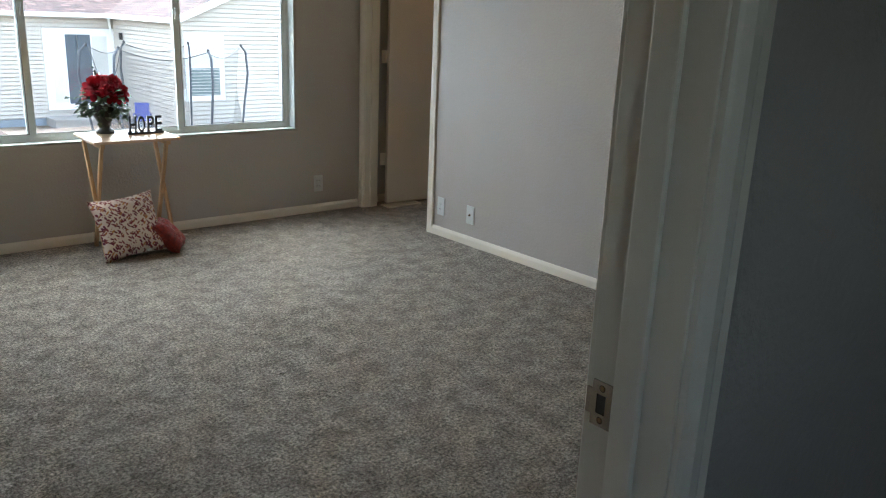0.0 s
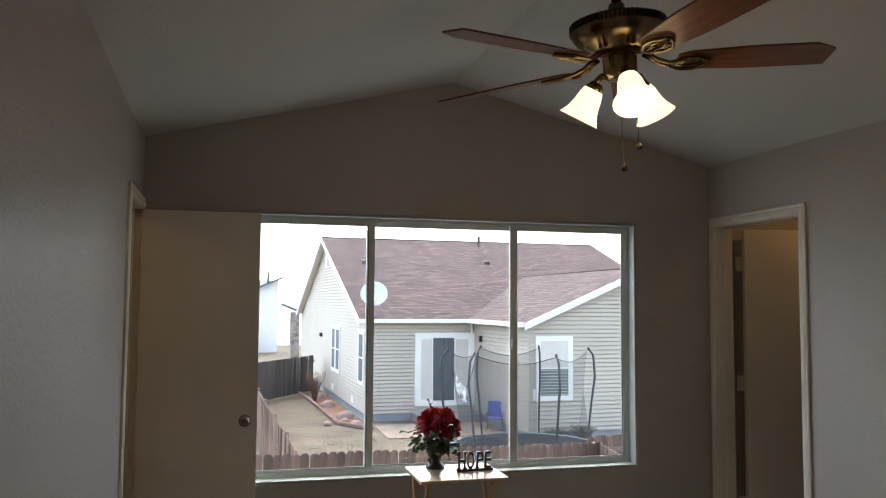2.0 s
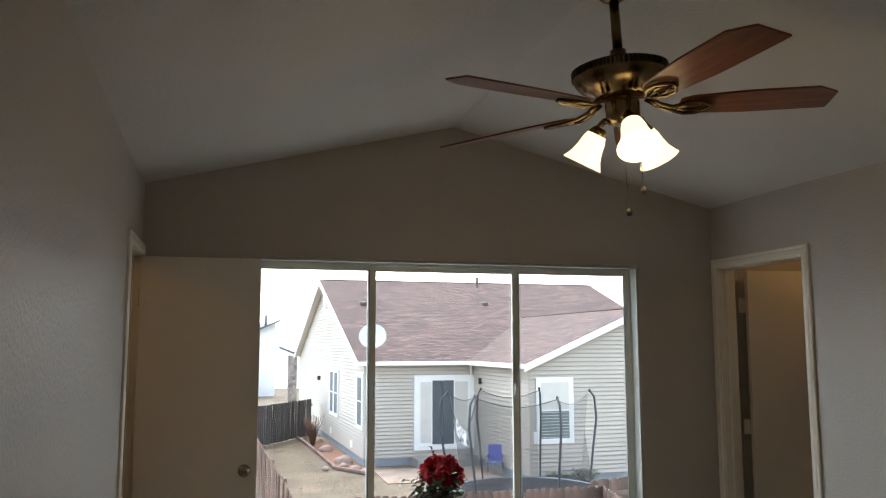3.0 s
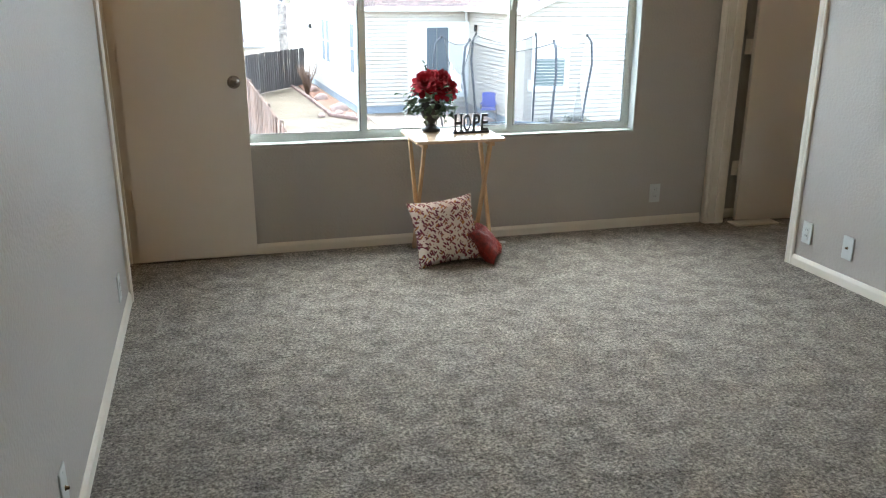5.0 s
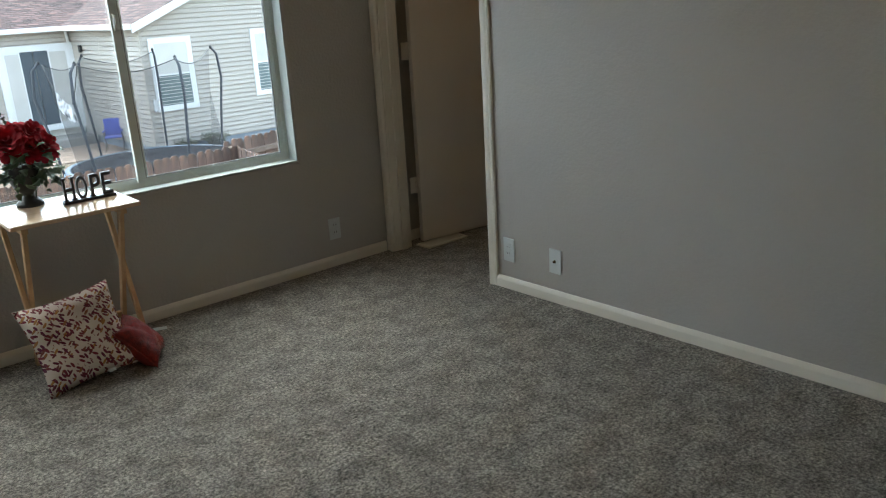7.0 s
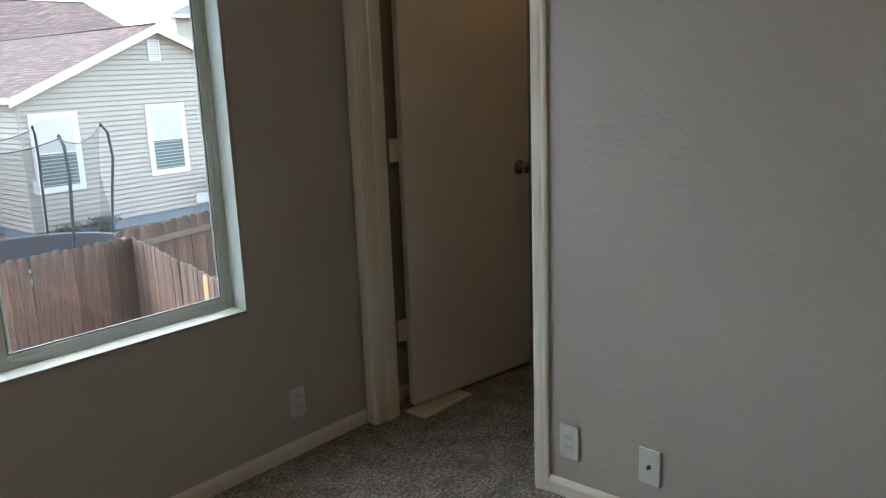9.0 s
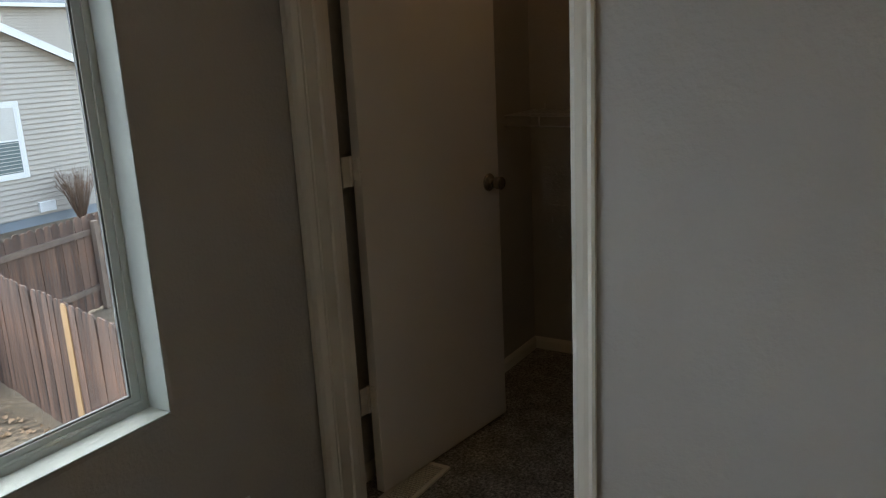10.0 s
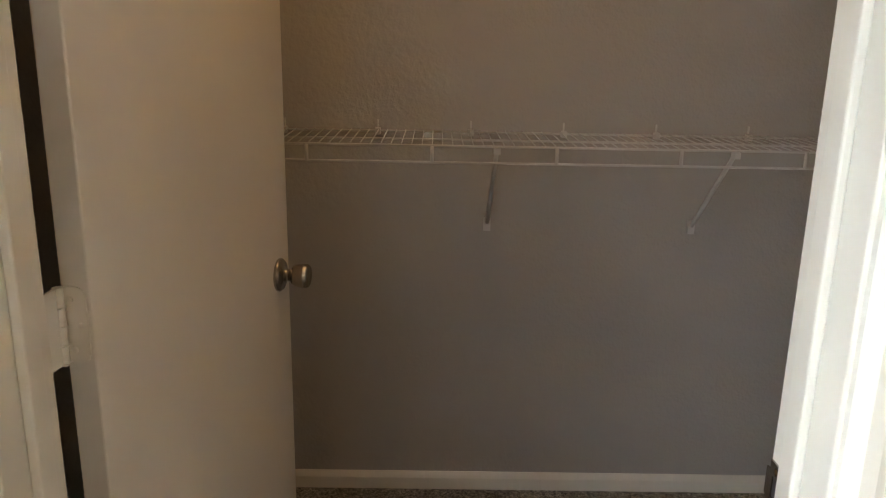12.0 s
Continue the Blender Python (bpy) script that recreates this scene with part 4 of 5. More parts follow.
# ---- cushions ----
def cushion(name, label, w, h, thick, m, mat, n=18, dent=0.0, pinch=0.10):
    """A stuffed cushion standing in x z, with pinched corners, piping and a few soft folds."""
    t = thing(name, label, "cushion", m)
    bm = bmesh.new()
    layers = []
    for s in (-1, 1):
        g = []
        for i in range(n + 1):
            row = []
            for j in range(n + 1):
                u, v = 2 * i / n - 1, 2 * j / n - 1
                pinch_u = u * (1 - pinch * (1 - v * v))
                pinch_v = v * (1 - pinch * (1 - u * u))
                d = max(0.0, (1 - u ** 4) * (1 - v ** 4)) ** 0.55
                fold = 0.06 * noise.noise(Vector((u * 2.2, v * 2.2, s * 3.0))) * d
                row.append(bm.verts.new((pinch_u * w / 2, s * (thick / 2 * d * (1 + fold * 4) + 0.001) + dent * (u * u), pinch_v * h / 2 + h / 2)))
            g.append(row)
        layers.append(g)
        for i in range(n):
            for j in range(n):
                f = bm.faces.new((g[i][j], g[i + 1][j], g[i + 1][j + 1], g[i][j + 1]))
                f.smooth = True
    bmesh.ops.remove_doubles(bm, verts=list(bm.verts), dist=0.0025)
    part("cover", bm, mat, t)
    pts = []
    for k in range(n):
        pts.append((-1, 2 * k / n - 1))
    for k in range(n):
        pts.append((2 * k / n - 1, 1))
    for k in range(n):
        pts.append((1, 1 - 2 * k / n))
    for k in range(n + 1):
        pts.append((1 - 2 * k / n, -1))
    line = [(u * (1 - pinch * (1 - v * v)) * w / 2, dent * (u * u), v * (1 - pinch * (1 - u * u)) * h / 2 + h / 2) for u, v in pts]
    part("seam", tube(line, 0.0025, 6), mat, t, "stitched edge seam")
    return t


pil = cushion("throw_pillow", "cream throw pillow printed with maroon and mustard leaves", 0.36, 0.36, 0.13, pose(-1.775, -0.46, 0.012, -28, -5, 2), PRINT)
part("care_tag", slab((0.03, -0.075, 0.004), (0.055, -0.070, 0.016)), VINYL, pil, "small white care tag")
red = cushion("beaded_pillow", "small red beaded cushion leaning beside the printed pillow", 0.215, 0.215, 0.10, pose(-1.515, -0.435, 0.012, -42, 0, 60), REDBEAD, pinch=0.09)
tg = thing("price_tag", "small white paper tag on the carpet", "tag", pose(-1.395, -0.13, 0.004, 0, 0, -20))
part("card", slab((-0.03, -0.018, 0), (0.03, 0.018, 0.002)), VINYL, tg)

# ---- closet: shelf and floor vent ----
shelf = thing("wire_shelf", "white ventilated wire closet shelf on wall brackets", "shelf", pose(0, 0, 0))
SX0, SX1, SZ = 1.318, 1.605, 1.135
for x, z in ((SX0, SZ), (SX0, SZ - 0.041), (SX1, SZ), (SX0 + 0.15, SZ - 0.004)):
    part("rail", tube([(x, -2.59, z), (x, 0.02, z)], 0.0032, 8), WIRE, shelf)
wires = bmesh.new()
for k in range(102):
    y = 0.01 - 0.0254 * k
    tube([(SX0, y, SZ + 0.004), (SX1, y, SZ + 0.004)], 0.0014, 5, wires)
tagged(part("wire_deck", wires, WIRE, shelf), kind="stuff")
for k in range(9):
    y = -0.137 - 0.3095 * k
    part("lip_link", tube([(SX0, y, SZ), (SX0, y, SZ - 0.041)], 0.0045, 8), WIRE, shelf)
for y in (-0.608, -1.203, -1.80):
    bm = tube([(SX0 + 0.012, y, SZ - 0.01), (CB - 0.012, y, 0.875)], 0.006, 8)
    box(bm, (CB - 0.012, y - 0.010, 0.850), (CB - 0.0005, y + 0.010, 0.890))
    box(bm, (SX0 - 0.004, y - 0.008, SZ - 0.02), (SX0 + 0.02, y + 0.008, SZ - 0.004))
    part("bracket", bm, WIRE, shelf, "angled support bracket")
for k in range(10):
    y = -0.03 - 0.262 * k
    bm = slab((SX1 - 0.008, y - 0.008, SZ - 0.010), (CB - 0.0003, y + 0.008, SZ + 0.008), 0.002)
    box(bm, (CB - 0.006, y - 0.002, SZ + 0.008), (CB - 0.0003, y + 0.002, SZ + 0.030))
    part("wall_clip", bm, WIRE, shelf)

vent = thing("floor_vent", "cream metal floor register set in the closet carpet", "floor vent", pose(0.297, -0.121, 0.0, 0, 0, 0))
bm = bmesh.new()
for lo, hi in (((-0.15, -0.055, 0), (0.15, -0.04, 0.008)), ((-0.15, 0.04, 0), (0.15, 0.055, 0.008)), ((-0.15, -0.04, 0), (-0.13, 0.04, 0.008)), ((0.13, -0.04, 0), (0.15, 0.04, 0.008))):
    box(bm, lo, hi)
part("frame", bm, TRIM, vent)
part("well", slab((-0.13, -0.04, 0.0005), (0.13, 0.04, 0.0015)), BLACK, vent)
for k in range(22):
    part("slat", slab((-0.125 + k * 0.0118, -0.04, 0.002), (-0.121 + k * 0.0118, 0.04, 0.007)), TRIM, vent)

# ---- outside ----
G = -2.3
GH = -2.15            # the neighbour's yard lies a little higher


def ground_z(y):
    """The yard falls gently towards the fence."""
    return G + (GH - G) * min(1.0, max(0.0, (y - 9.0) / 7.0))


bm = bmesh.new()
prism(bm, [(-900, G - 0.6), (900, G - 0.6), (900, GH), (16, GH), (9, G), (-900, G)], 0, -900, 900)
structure("ground", bm, GROUND, "dry winter yard of bare earth and straw-coloured grass", "ground")


def lap_board(bm, a, b, z0, z1):
    """One clapboard: a thick lower edge, leaning back to the wall at its top."""
    one = [bm.verts.new((a, y, z)) for y, z in ((0, z0), (-0.042, z0), (-0.042, z0 + 0.012), (-0.020, z1), (0, z1))]
    two = [bm.verts.new((b, v.co.y, v.co.z)) for v in one]
    for k in range(5):
        bm.faces.new((one[k], one[(k + 1) % 5], two[(k + 1) % 5], two[k]))
    bm.faces.new(one[::-1])
    bm.faces.new(two)


def siding(x0, x1, z0, top, lap=0.116):
    """Lapped boards on a wall in the x z plane facing -y; top(x) is the roofline. Each board is thicker at its lower edge."""
    bm = bmesh.new()
    z = z0
    peak = max(top(x0 + (x1 - x0) * k / 40) for k in range(41))
    while z < peak:
        zt = min(z + lap, peak)
        zm = zt
        steps = [x0 + (x1 - x0) * k / 160 for k in range(161)]
        ok = [x for x in steps if top(x) >= zm - 0.02]
        if len(ok) > 1:
            a, b = ok[0], ok[-1]
            lap_board(bm, a, b, z + 0.022, zt)
        z += lap
    return bm


def solid_wall(x0, x1, z0, top_points, depth=0.12):
    bm = bmesh.new()
    prism(bm, [(x0, z0), (x1, z0)] + [p for p in top_points], 1, 0.0, depth)
    return bm


def house_window(parent, w, h, m, dark=False):
    """A single-hung window with broad white trim; origin at the middle of its foot, facing -y."""
    o = part("window", ring(bmesh.new(), -w / 2, w / 2, 0, h, 0.10, -0.036, 0.0), WHITEOUT, parent, "white trimmed window")
    o.matrix_basis = m
    bm = ring(bmesh.new(), -w / 2 + 0.10, w / 2 - 0.10, 0.10, h - 0.10, 0.035, -0.032, -0.005)
    box(bm, (-w / 2 + 0.135, -0.034, h / 2 - 0.02), (w / 2 - 0.135, -0.008, h / 2 + 0.02))
    part("sash", bm, WHITEOUT, o)
    part("pane", slab((-w / 2 + 0.13, -0.026, 0.13), (w / 2 - 0.13, -0.020, h / 2 - 0.02)), SCREEN if dark else DARKGLASS, o, "grey screened lower pane")
    part("pane", slab((-w / 2 + 0.13, -0.026, h / 2 + 0.02), (w / 2 - 0.13, -0.020, h - 0.13)), SCREEN if dark else BLINDG, o, "dark upper pane" if dark else "upper pane with pale blind behind")
    if dark:
        return o
    bm = bmesh.new()
    for k in range(9):
        z = 0.16 + (h / 2 - 0.22) * k / 8
        box(bm, (-w / 2 + 0.14, -0.0300, z), (w / 2 - 0.14, -0.0265, z + 0.012))
    part("blind_slats", bm, BLINDG, o)
    return o


EAVE = 1.03
PITCH, WPITCH = 0.371, 0.435
HX, HY0, HY1 = 1.33, 20.8, 37.5     # main house: west face, yard face, far face
HXE = 13.4                          # its east gable
RX, RY = 13.5, 29.15                # ridge's east end and line
RZ = EAVE + PITCH * (RY - HY0) + 0.12
WXL, WXR, WY = 4.92, 11.64, 16.2    # wing: west and east corners, gable face
WPX = (WXL + WXR) / 2
WPZ = EAVE + WPITCH * (WXR - WXL) / 2
# the house stands a little askew to the room
SKEW = Matrix.Translation((4.82, 16.11, 0)) @ pose(0, 0, 0, 0, 0, 2.2) @ Matrix.Translation((-4.85, -16.2, 0))

house = thing("house", "single-storey grey-beige sided house with a brown shingle roof", "house", SKEW)
FND = 0.22
# wing gable face
part("wall", solid_wall(WXL, WXR, GH, [(WXR, EAVE), (WPX, WPZ), (WXL, EAVE)]), SIDING, house).location = (0, WY + 0.001, 0)


def wing_top(x):
    return EAVE + WPITCH * ((WXR - WXL) / 2 - abs(x - WPX))


def flat_top(x):
    return EAVE


part("siding", siding(WXL, WXR, GH + FND, wing_top), SIDING, house).location = (0, WY, 0)
part("foundation", slab((WXL, WY - 0.012, GH), (WXR, WY, GH + FND - 0.005)), FOUND, house)
# wing west face, seen from the yard corner
o = part("siding", siding(0, HY0 - WY, GH + FND, flat_top), SIDING, house)
o.matrix_basis = pose(WXL, HY0, 0, 0, 0, -90)
part("wall", slab((WXL + 0.002, WY + 0.13, GH), (WXL + 0.12, HY0, EAVE)), SIDING, house)
part("foundation", slab((WXL - 0.012, WY, GH), (WXL, HY0, GH + FND - 0.005)), FOUND, house)
# main yard face with the sliding door
part("wall", slab((HX, HY0 + 0.002, GH), (WXL, HY0 + 0.12, EAVE)), SIDING, house)
part("siding", siding(HX, WXL, GH + FND, flat_top), SIDING, house).location = (0, HY0, 0)
part("foundation", slab((HX, HY0 - 0.012, GH), (WXL, HY0, GH + FND - 0.005)), FOUND, house)
# main west gable face
MID = (HY1 - HY0) / 2


def main_top(u):
    return EAVE + PITCH * (MID - abs(u - MID))


o = part("siding", siding(0, HY1 - HY0, GH + FND, main_top), SIDING, house)
o.matrix_basis = pose(HX, HY1, 0, 0, 0, -90)
w = part("wall", solid_wall(0, HY1 - HY0, GH, [(HY1 - HY0, EAVE), (MID, EAVE + PITCH * MID), (0, EAVE)]), SIDING, house)
w.matrix_basis = pose(HX + 0.002, HY1, 0, 0, 0, -90)
part("foundation", slab((HX - 0.012, HY0, GH), (HX, HY1, GH + FND - 0.005)), FOUND, house)
part("wall", slab((HX + 0.13, HY1 - 0.12, GH), (HXE, HY1, EAVE)), SIDING, house)
w = part("wall", solid_wall(0, HY1 - HY0, GH, [(HY1 - HY0, EAVE), (MID, EAVE + PITCH * MID), (0, EAVE)]), SIDING, house)
w.matrix_basis = pose(HXE - 0.12, HY1, 0, 0, 0, -90)
part("wall", slab((WXR - 0.12, WY + 0.13, GH), (WXR, HY0, EAVE)), SIDING, house)
part("wall", slab((WXR + 0.001, HY0, GH), (HXE - 0.13, HY0 + 0.12, EAVE)), SIDING, house)
for x, y in ((HX - 0.03, HY0 - 0.03), (WXL - 0.03, WY - 0.03), (WXR - 0.06, WY - 0.03), (HX - 0.03, HY1 - 0.06)):
    part("corner_board", slab((x, y, GH + FND), (x + 0.09, y + 0.09, EAVE)), WHITEOUT if y < 16 else SIDING, house)


def sheet(points, thick=0.05):
    """A flat roof plane of some thickness from corner points given anticlockwise from above."""
    bm = bmesh.new()
    up = [bm.verts.new(p) for p in points]
    dn = [bm.verts.new((p[0], p[1], p[2] - thick)) for p in points]
    bm.faces.new(up)
    bm.faces.new(dn[::-1])
    for i in range(len(up)):
        j = (i + 1) % len(up)
        bm.faces.new((up[i], dn[i], dn[j], up[j]))
    return bm


OV = 0.27
ez = EAVE - PITCH * OV + 0.12
part("roof", sheet([(HX - OV, HY0 - OV, ez), (RX, HY0 - OV, ez), (RX, RY, RZ), (HX - OV, RY, RZ)]), SHINGLE, house, "brown asphalt shingle roof")
part("roof", sheet([(HX - OV, RY, RZ), (RX, RY, RZ), (RX, HY1 + OV, ez), (HX - OV, HY1 + OV, ez)]), SHINGLE, house)
wz = WPZ + 0.12
back_y = HY0 + (wz - EAVE - 0.12) / PITCH
part("roof", sheet([(WXL - OV, WY - OV, ez), (WPX, WY - OV, wz), (WPX, back_y, wz), (WXL - OV, HY0 - OV, ez + 0.005)]), SHINGLE_X, house)
part("roof", sheet([(WPX, WY - OV, wz), (WXR + OV, WY - OV, ez), (WXR + OV, HY0 - OV, ez + 0.005), (WPX, back_y, wz)]), SHINGLE_X, house)
part("ridge_cap", tube([(HX - OV, RY, RZ + 0.0), (RX, RY, RZ + 0.0)], 0.035, 8), SHINGLE, house)
part("ridge_cap", tube([(WPX, WY - OV, wz), (WPX, back_y, wz)], 0.035, 8), SHINGLE, house)
# rake boards, fascia and gutters
for a, b in (((WXL - OV, ez), (WPX, wz)), ((WPX, wz), (WXR + OV, ez))):
    bm = bmesh.new()
    prism(bm, [(a[0], a[1] - 0.20), (b[0], b[1] - 0.20), (b[0], b[1] - 0.01), (a[0], a[1] - 0.01)], 1, WY - OV - 0.03, WY - OV)
    part("rake_board", bm, WHITEOUT, house)
    bm = bmesh.new()
    prism(bm, [(a[0], a[1] - 0.09), (b[0], b[1] - 0.09), (b[0], b[1] - 0.055), (a[0], a[1] - 0.055)], 1, WY - OV, WY)
    part("soffit", bm, WHITEOUT, house)
for a, b in (((HY0 - OV, ez), (RY, RZ)), ((RY, RZ), (HY1 + OV, ez))):
    bm = bmesh.new()
    prism(bm, [(a[0], a[1] - 0.19), (b[0], b[1] - 0.19), (b[0], b[1] - 0.01), (a[0], a[1] - 0.01)], 0, HX - OV - 0.03, HX - OV)
    part("rake_board", bm, WHITEOUT, house)
    bm = bmesh.new()
    prism(bm, [(a[0], a[1] - 0.09), (b[0], b[1] - 0.09), (b[0], b[1] - 0.055), (a[0], a[1] - 0.055)], 0, HX - OV, HX)
    part("soffit", bm, WHITEOUT, house)
part("gutter", slab((HX - OV, HY0 - OV - 0.11, ez - 0.12), (WXL - OV, HY0 - OV, ez + 0.005), 0.01), WHITEOUT, house)
part("gutter", slab((WXL - OV - 0.11, WY - OV, ez - 0.12), (WXL - OV, HY0 - OV - 0.11, ez + 0.005), 0.01), WHITEOUT, house)
part("soffit", slab((HX - OV, HY0 - OV, ez - 0.10), (WXL - OV, HY0, ez - 0.075)), WHITEOUT, house)
part("soffit", slab((WXL - OV, WY - OV, ez - 0.10), (WXL, HY0, ez - 0.075)), WHITEOUT, house)
part("downspout", tube([(WXL - 0.22, HY0 - OV - 0.05, ez - 0.1), (WXL - 0.10, HY0 - 0.05, ez - 0.45), (WXL - 0.10, HY0 - 0.05, GH + 0.1)], 0.035, 6), WHITEOUT, house)
# windows and doors of the house
house_window(house, 1.10, 1.76, pose(5.63, WY - 0.030, -1.07))
house_window(house, 1.08, 1.73, pose(8.40, WY - 0.030, -1.00))
for y in (26.0, 26.98):
    house_window(house, 0.98, 1.75, pose(HX - 0.030, y, -1.07, 0, 0, -90), True)
house_window(house, 0.95, 1.75, pose(HX - 0.030, 21.4, -1.07, 0, 0, -90), True)
gv = part("gable_vent", ring(bmesh.new(), -0.16, 0.16, 0, 0.5, 0.035, -0.04, 0.0), WHITEOUT, house, "white louvred gable vent")
gv.location = (8.28, WY - 0.030, 1.76)
for k in range(7):
    lv = part("slat", slab((-0.125, -0.03, 0.045 + k * 0.06), (0.125, -0.012, 0.085 + k * 0.06)), WHITEOUT, gv)
gv2 = part("gable_vent", ring(bmesh.new(), -0.2, 0.2, 0, 0.6, 0.04, -0.04, 0.0), WHITEOUT, house, "white louvred gable vent")
gv2.matrix_basis = pose(HX - 0.030, RY, 3.05, 0, 0, -90)
for k in range(8):
    part("slat", slab((-0.16, -0.03, 0.05 + k * 0.062), (0.16, -0.012, 0.09 + k * 0.062)), WHITEOUT, gv2)
sd = part("sliding_door", ring(bmesh.new(), 0, 2.0, 0, 2.32, 0.16, -0.06, 0), WHITEOUT, house, "white framed sliding patio door")
sd.location = (2.90, HY0 - 0.030, -1.71)
bm = ring(bmesh.new(), 0.16, 0.62, 0.16, 2.16, 0.05, -0.045, -0.01)
ring(bm, 1.30, 1.84, 0.16, 2.16, 0.05, -0.045, -0.01)
part("sash", bm, WHITEOUT, sd)
part("pane", slab((0.20, -0.03, 0.2), (0.58, -0.02, 2.12)), BLINDG, sd, "pane with vertical blinds behind")
part("pane", slab((1.34, -0.03, 0.2), (1.80, -0.02, 2.12)), BLINDG, sd, "pane with vertical blinds behind")
part("screen", slab((0.60, -0.05, 0.17), (0.92, -0.04, 2.15)), SCREEN, sd, "dark open screen doorway")
part("screen", slab((0.94, -0.05, 0.17), (1.31, -0.04, 2.15)), SCREEN, sd, "dark open screen doorway")
part("step", slab((2.8, HY0 - 0.95, GH), (4.85, HY0 - 0.02, GH + 0.26), 0.02), CONCRETE, house, "concrete patio step")
part("wall_lamp", slab((WXL - 0.14, HY0 - 0.90, 0.34), (WXL - 0.05, HY0 - 0.81, 0.54), 0.02), BLACK, house)
part("wall_lamp", slab((HX - 0.14, 30.1, 0.11), (HX - 0.02, 30.4, 0.27), 0.02), BLACK, house)
for y, z in ((26.9, -1.80), (22.6, -1.80)):
    part("crawl_vent", slab((HX - 0.045, y, z), (HX - 0.02, y + 0.42, z + 0.24)), WHITEOUT, house)
part("meter_box", slab((9.02, WY - 0.10, -1.86), (9.44, WY - 0.02, -1.62), 0.01), WHITEOUT, house)
part("meter_box", slab((4.99, WY - 0.10, -1.05), (5.06, WY - 0.02, -0.75), 0.01), WHITEOUT, house)


def on_roof(x, y):
    return EAVE + 0.12 + PITCH * (y - HY0)


for x, y, r, h in ((7.75, 28.5, 0.06, 0.45), (7.3, 26.2, 0.10, 0.10), (2.3, 26.0, 0.12, 0.12), (8.6, 23.0, 0.12, 0.2)):
    part("roof_vent", lathe([(r, 0), (r, h), (r * 1.25, h), (r * 1.25, h + 0.05), (0.0001, h + 0.07)], 12, m=pose(x, y, on_roof(x, y) - 0.05)), STONE, house)
dish = thing("satellite_dish", "round pale grey satellite dish on the roof edge", "satellite dish", pose(1.34, 20.50, 1.33))
part("reflector", lathe([(0.0001, -0.06), (0.2, -0.045), (0.36, 0.0), (0.43, 0.035), (0.43, 0.045), (0.36, 0.012), (0.2, -0.035), (0.0001, -0.05)], 36, m=pose(0, -0.05, 0.5, 62, 0, -12)), DISHG, dish)
part("mast", tube([(0, 0.2, -0.1), (0, 0.2, 0.35), (0, 0.02, 0.5)], 0.025, 8), FOUND, dish)
part("arm", tube([(0, -0.02, 0.15), (0.02, -0.5, 0.35)], 0.012, 6), FOUND, dish)

# far houses
fh = thing("far_porch", "distant porch with a grey roof on a stone pier", "porch", pose(0, 0, 0))
part("porch_roof", sheet([(-0.1, 44.6, 1.48), (1.05, 44.6, 1.02), (1.05, 46.8, 1.02), (-0.1, 46.8, 1.48)], 0.12), GREYROOF, fh)
part("porch_pier", slab((0.40, 44.7, G), (0.92, 45.4, 0.95), 0.03), STONE, fh, "mottled stone pier")
rh = thing("far_house", "distant two-storey grey house with a blue-grey roof", "house", pose(0.95, 0, 0.80))
part("wall", solid_wall(22.1, 36, G - 0.8, [(36, 3.92), (22.1, 3.92)], 1.0), SIDING, rh).location = (0, 40, 0)
part("siding", siding(22.1, 36, G - 0.8, lambda x: 3.92, 0.16), SIDING, rh).location = (0, 40, 0)
part("roof", sheet([(21.5, 39.5, 3.92), (36.5, 39.5, 3.92), (32, 44.5, 6.8), (29.5, 44.5, 6.8)], 0.15), GREYROOF, rh)
part("roof", sheet([(27.2, 49.5, 3.92), (21.5, 39.5, 3.92), (29.5, 44.5, 6.8)], 0.15), GREYROOF, rh)
part("fascia", slab((21.45, 39.4, 3.74), (36.5, 39.48, 3.94)), WHITEOUT, rh)

wh = thing("far_house", "distant white house with a dark shingled roof slope", "house", pose(0, 0, 0))
part("wall", solid_wall(-9.0, 0.2, GH, [(0.2, 3.15), (-9.0, 3.15)], 1.0), WHITEOUT, wh).location = (0, 56, 0)
part("roof", sheet([(-9.5, 55.5, -0.9), (0.5, 55.5, 3.45), (0.5, 58.0, 3.45), (-9.5, 58.0, -0.9)], 0.16), GREYROOF, wh)
part("flue", tube([(-0.55, 55.6, 2.9), (-0.55, 55.6, 3.75)], 0.10, 10), GREYROOF, wh)


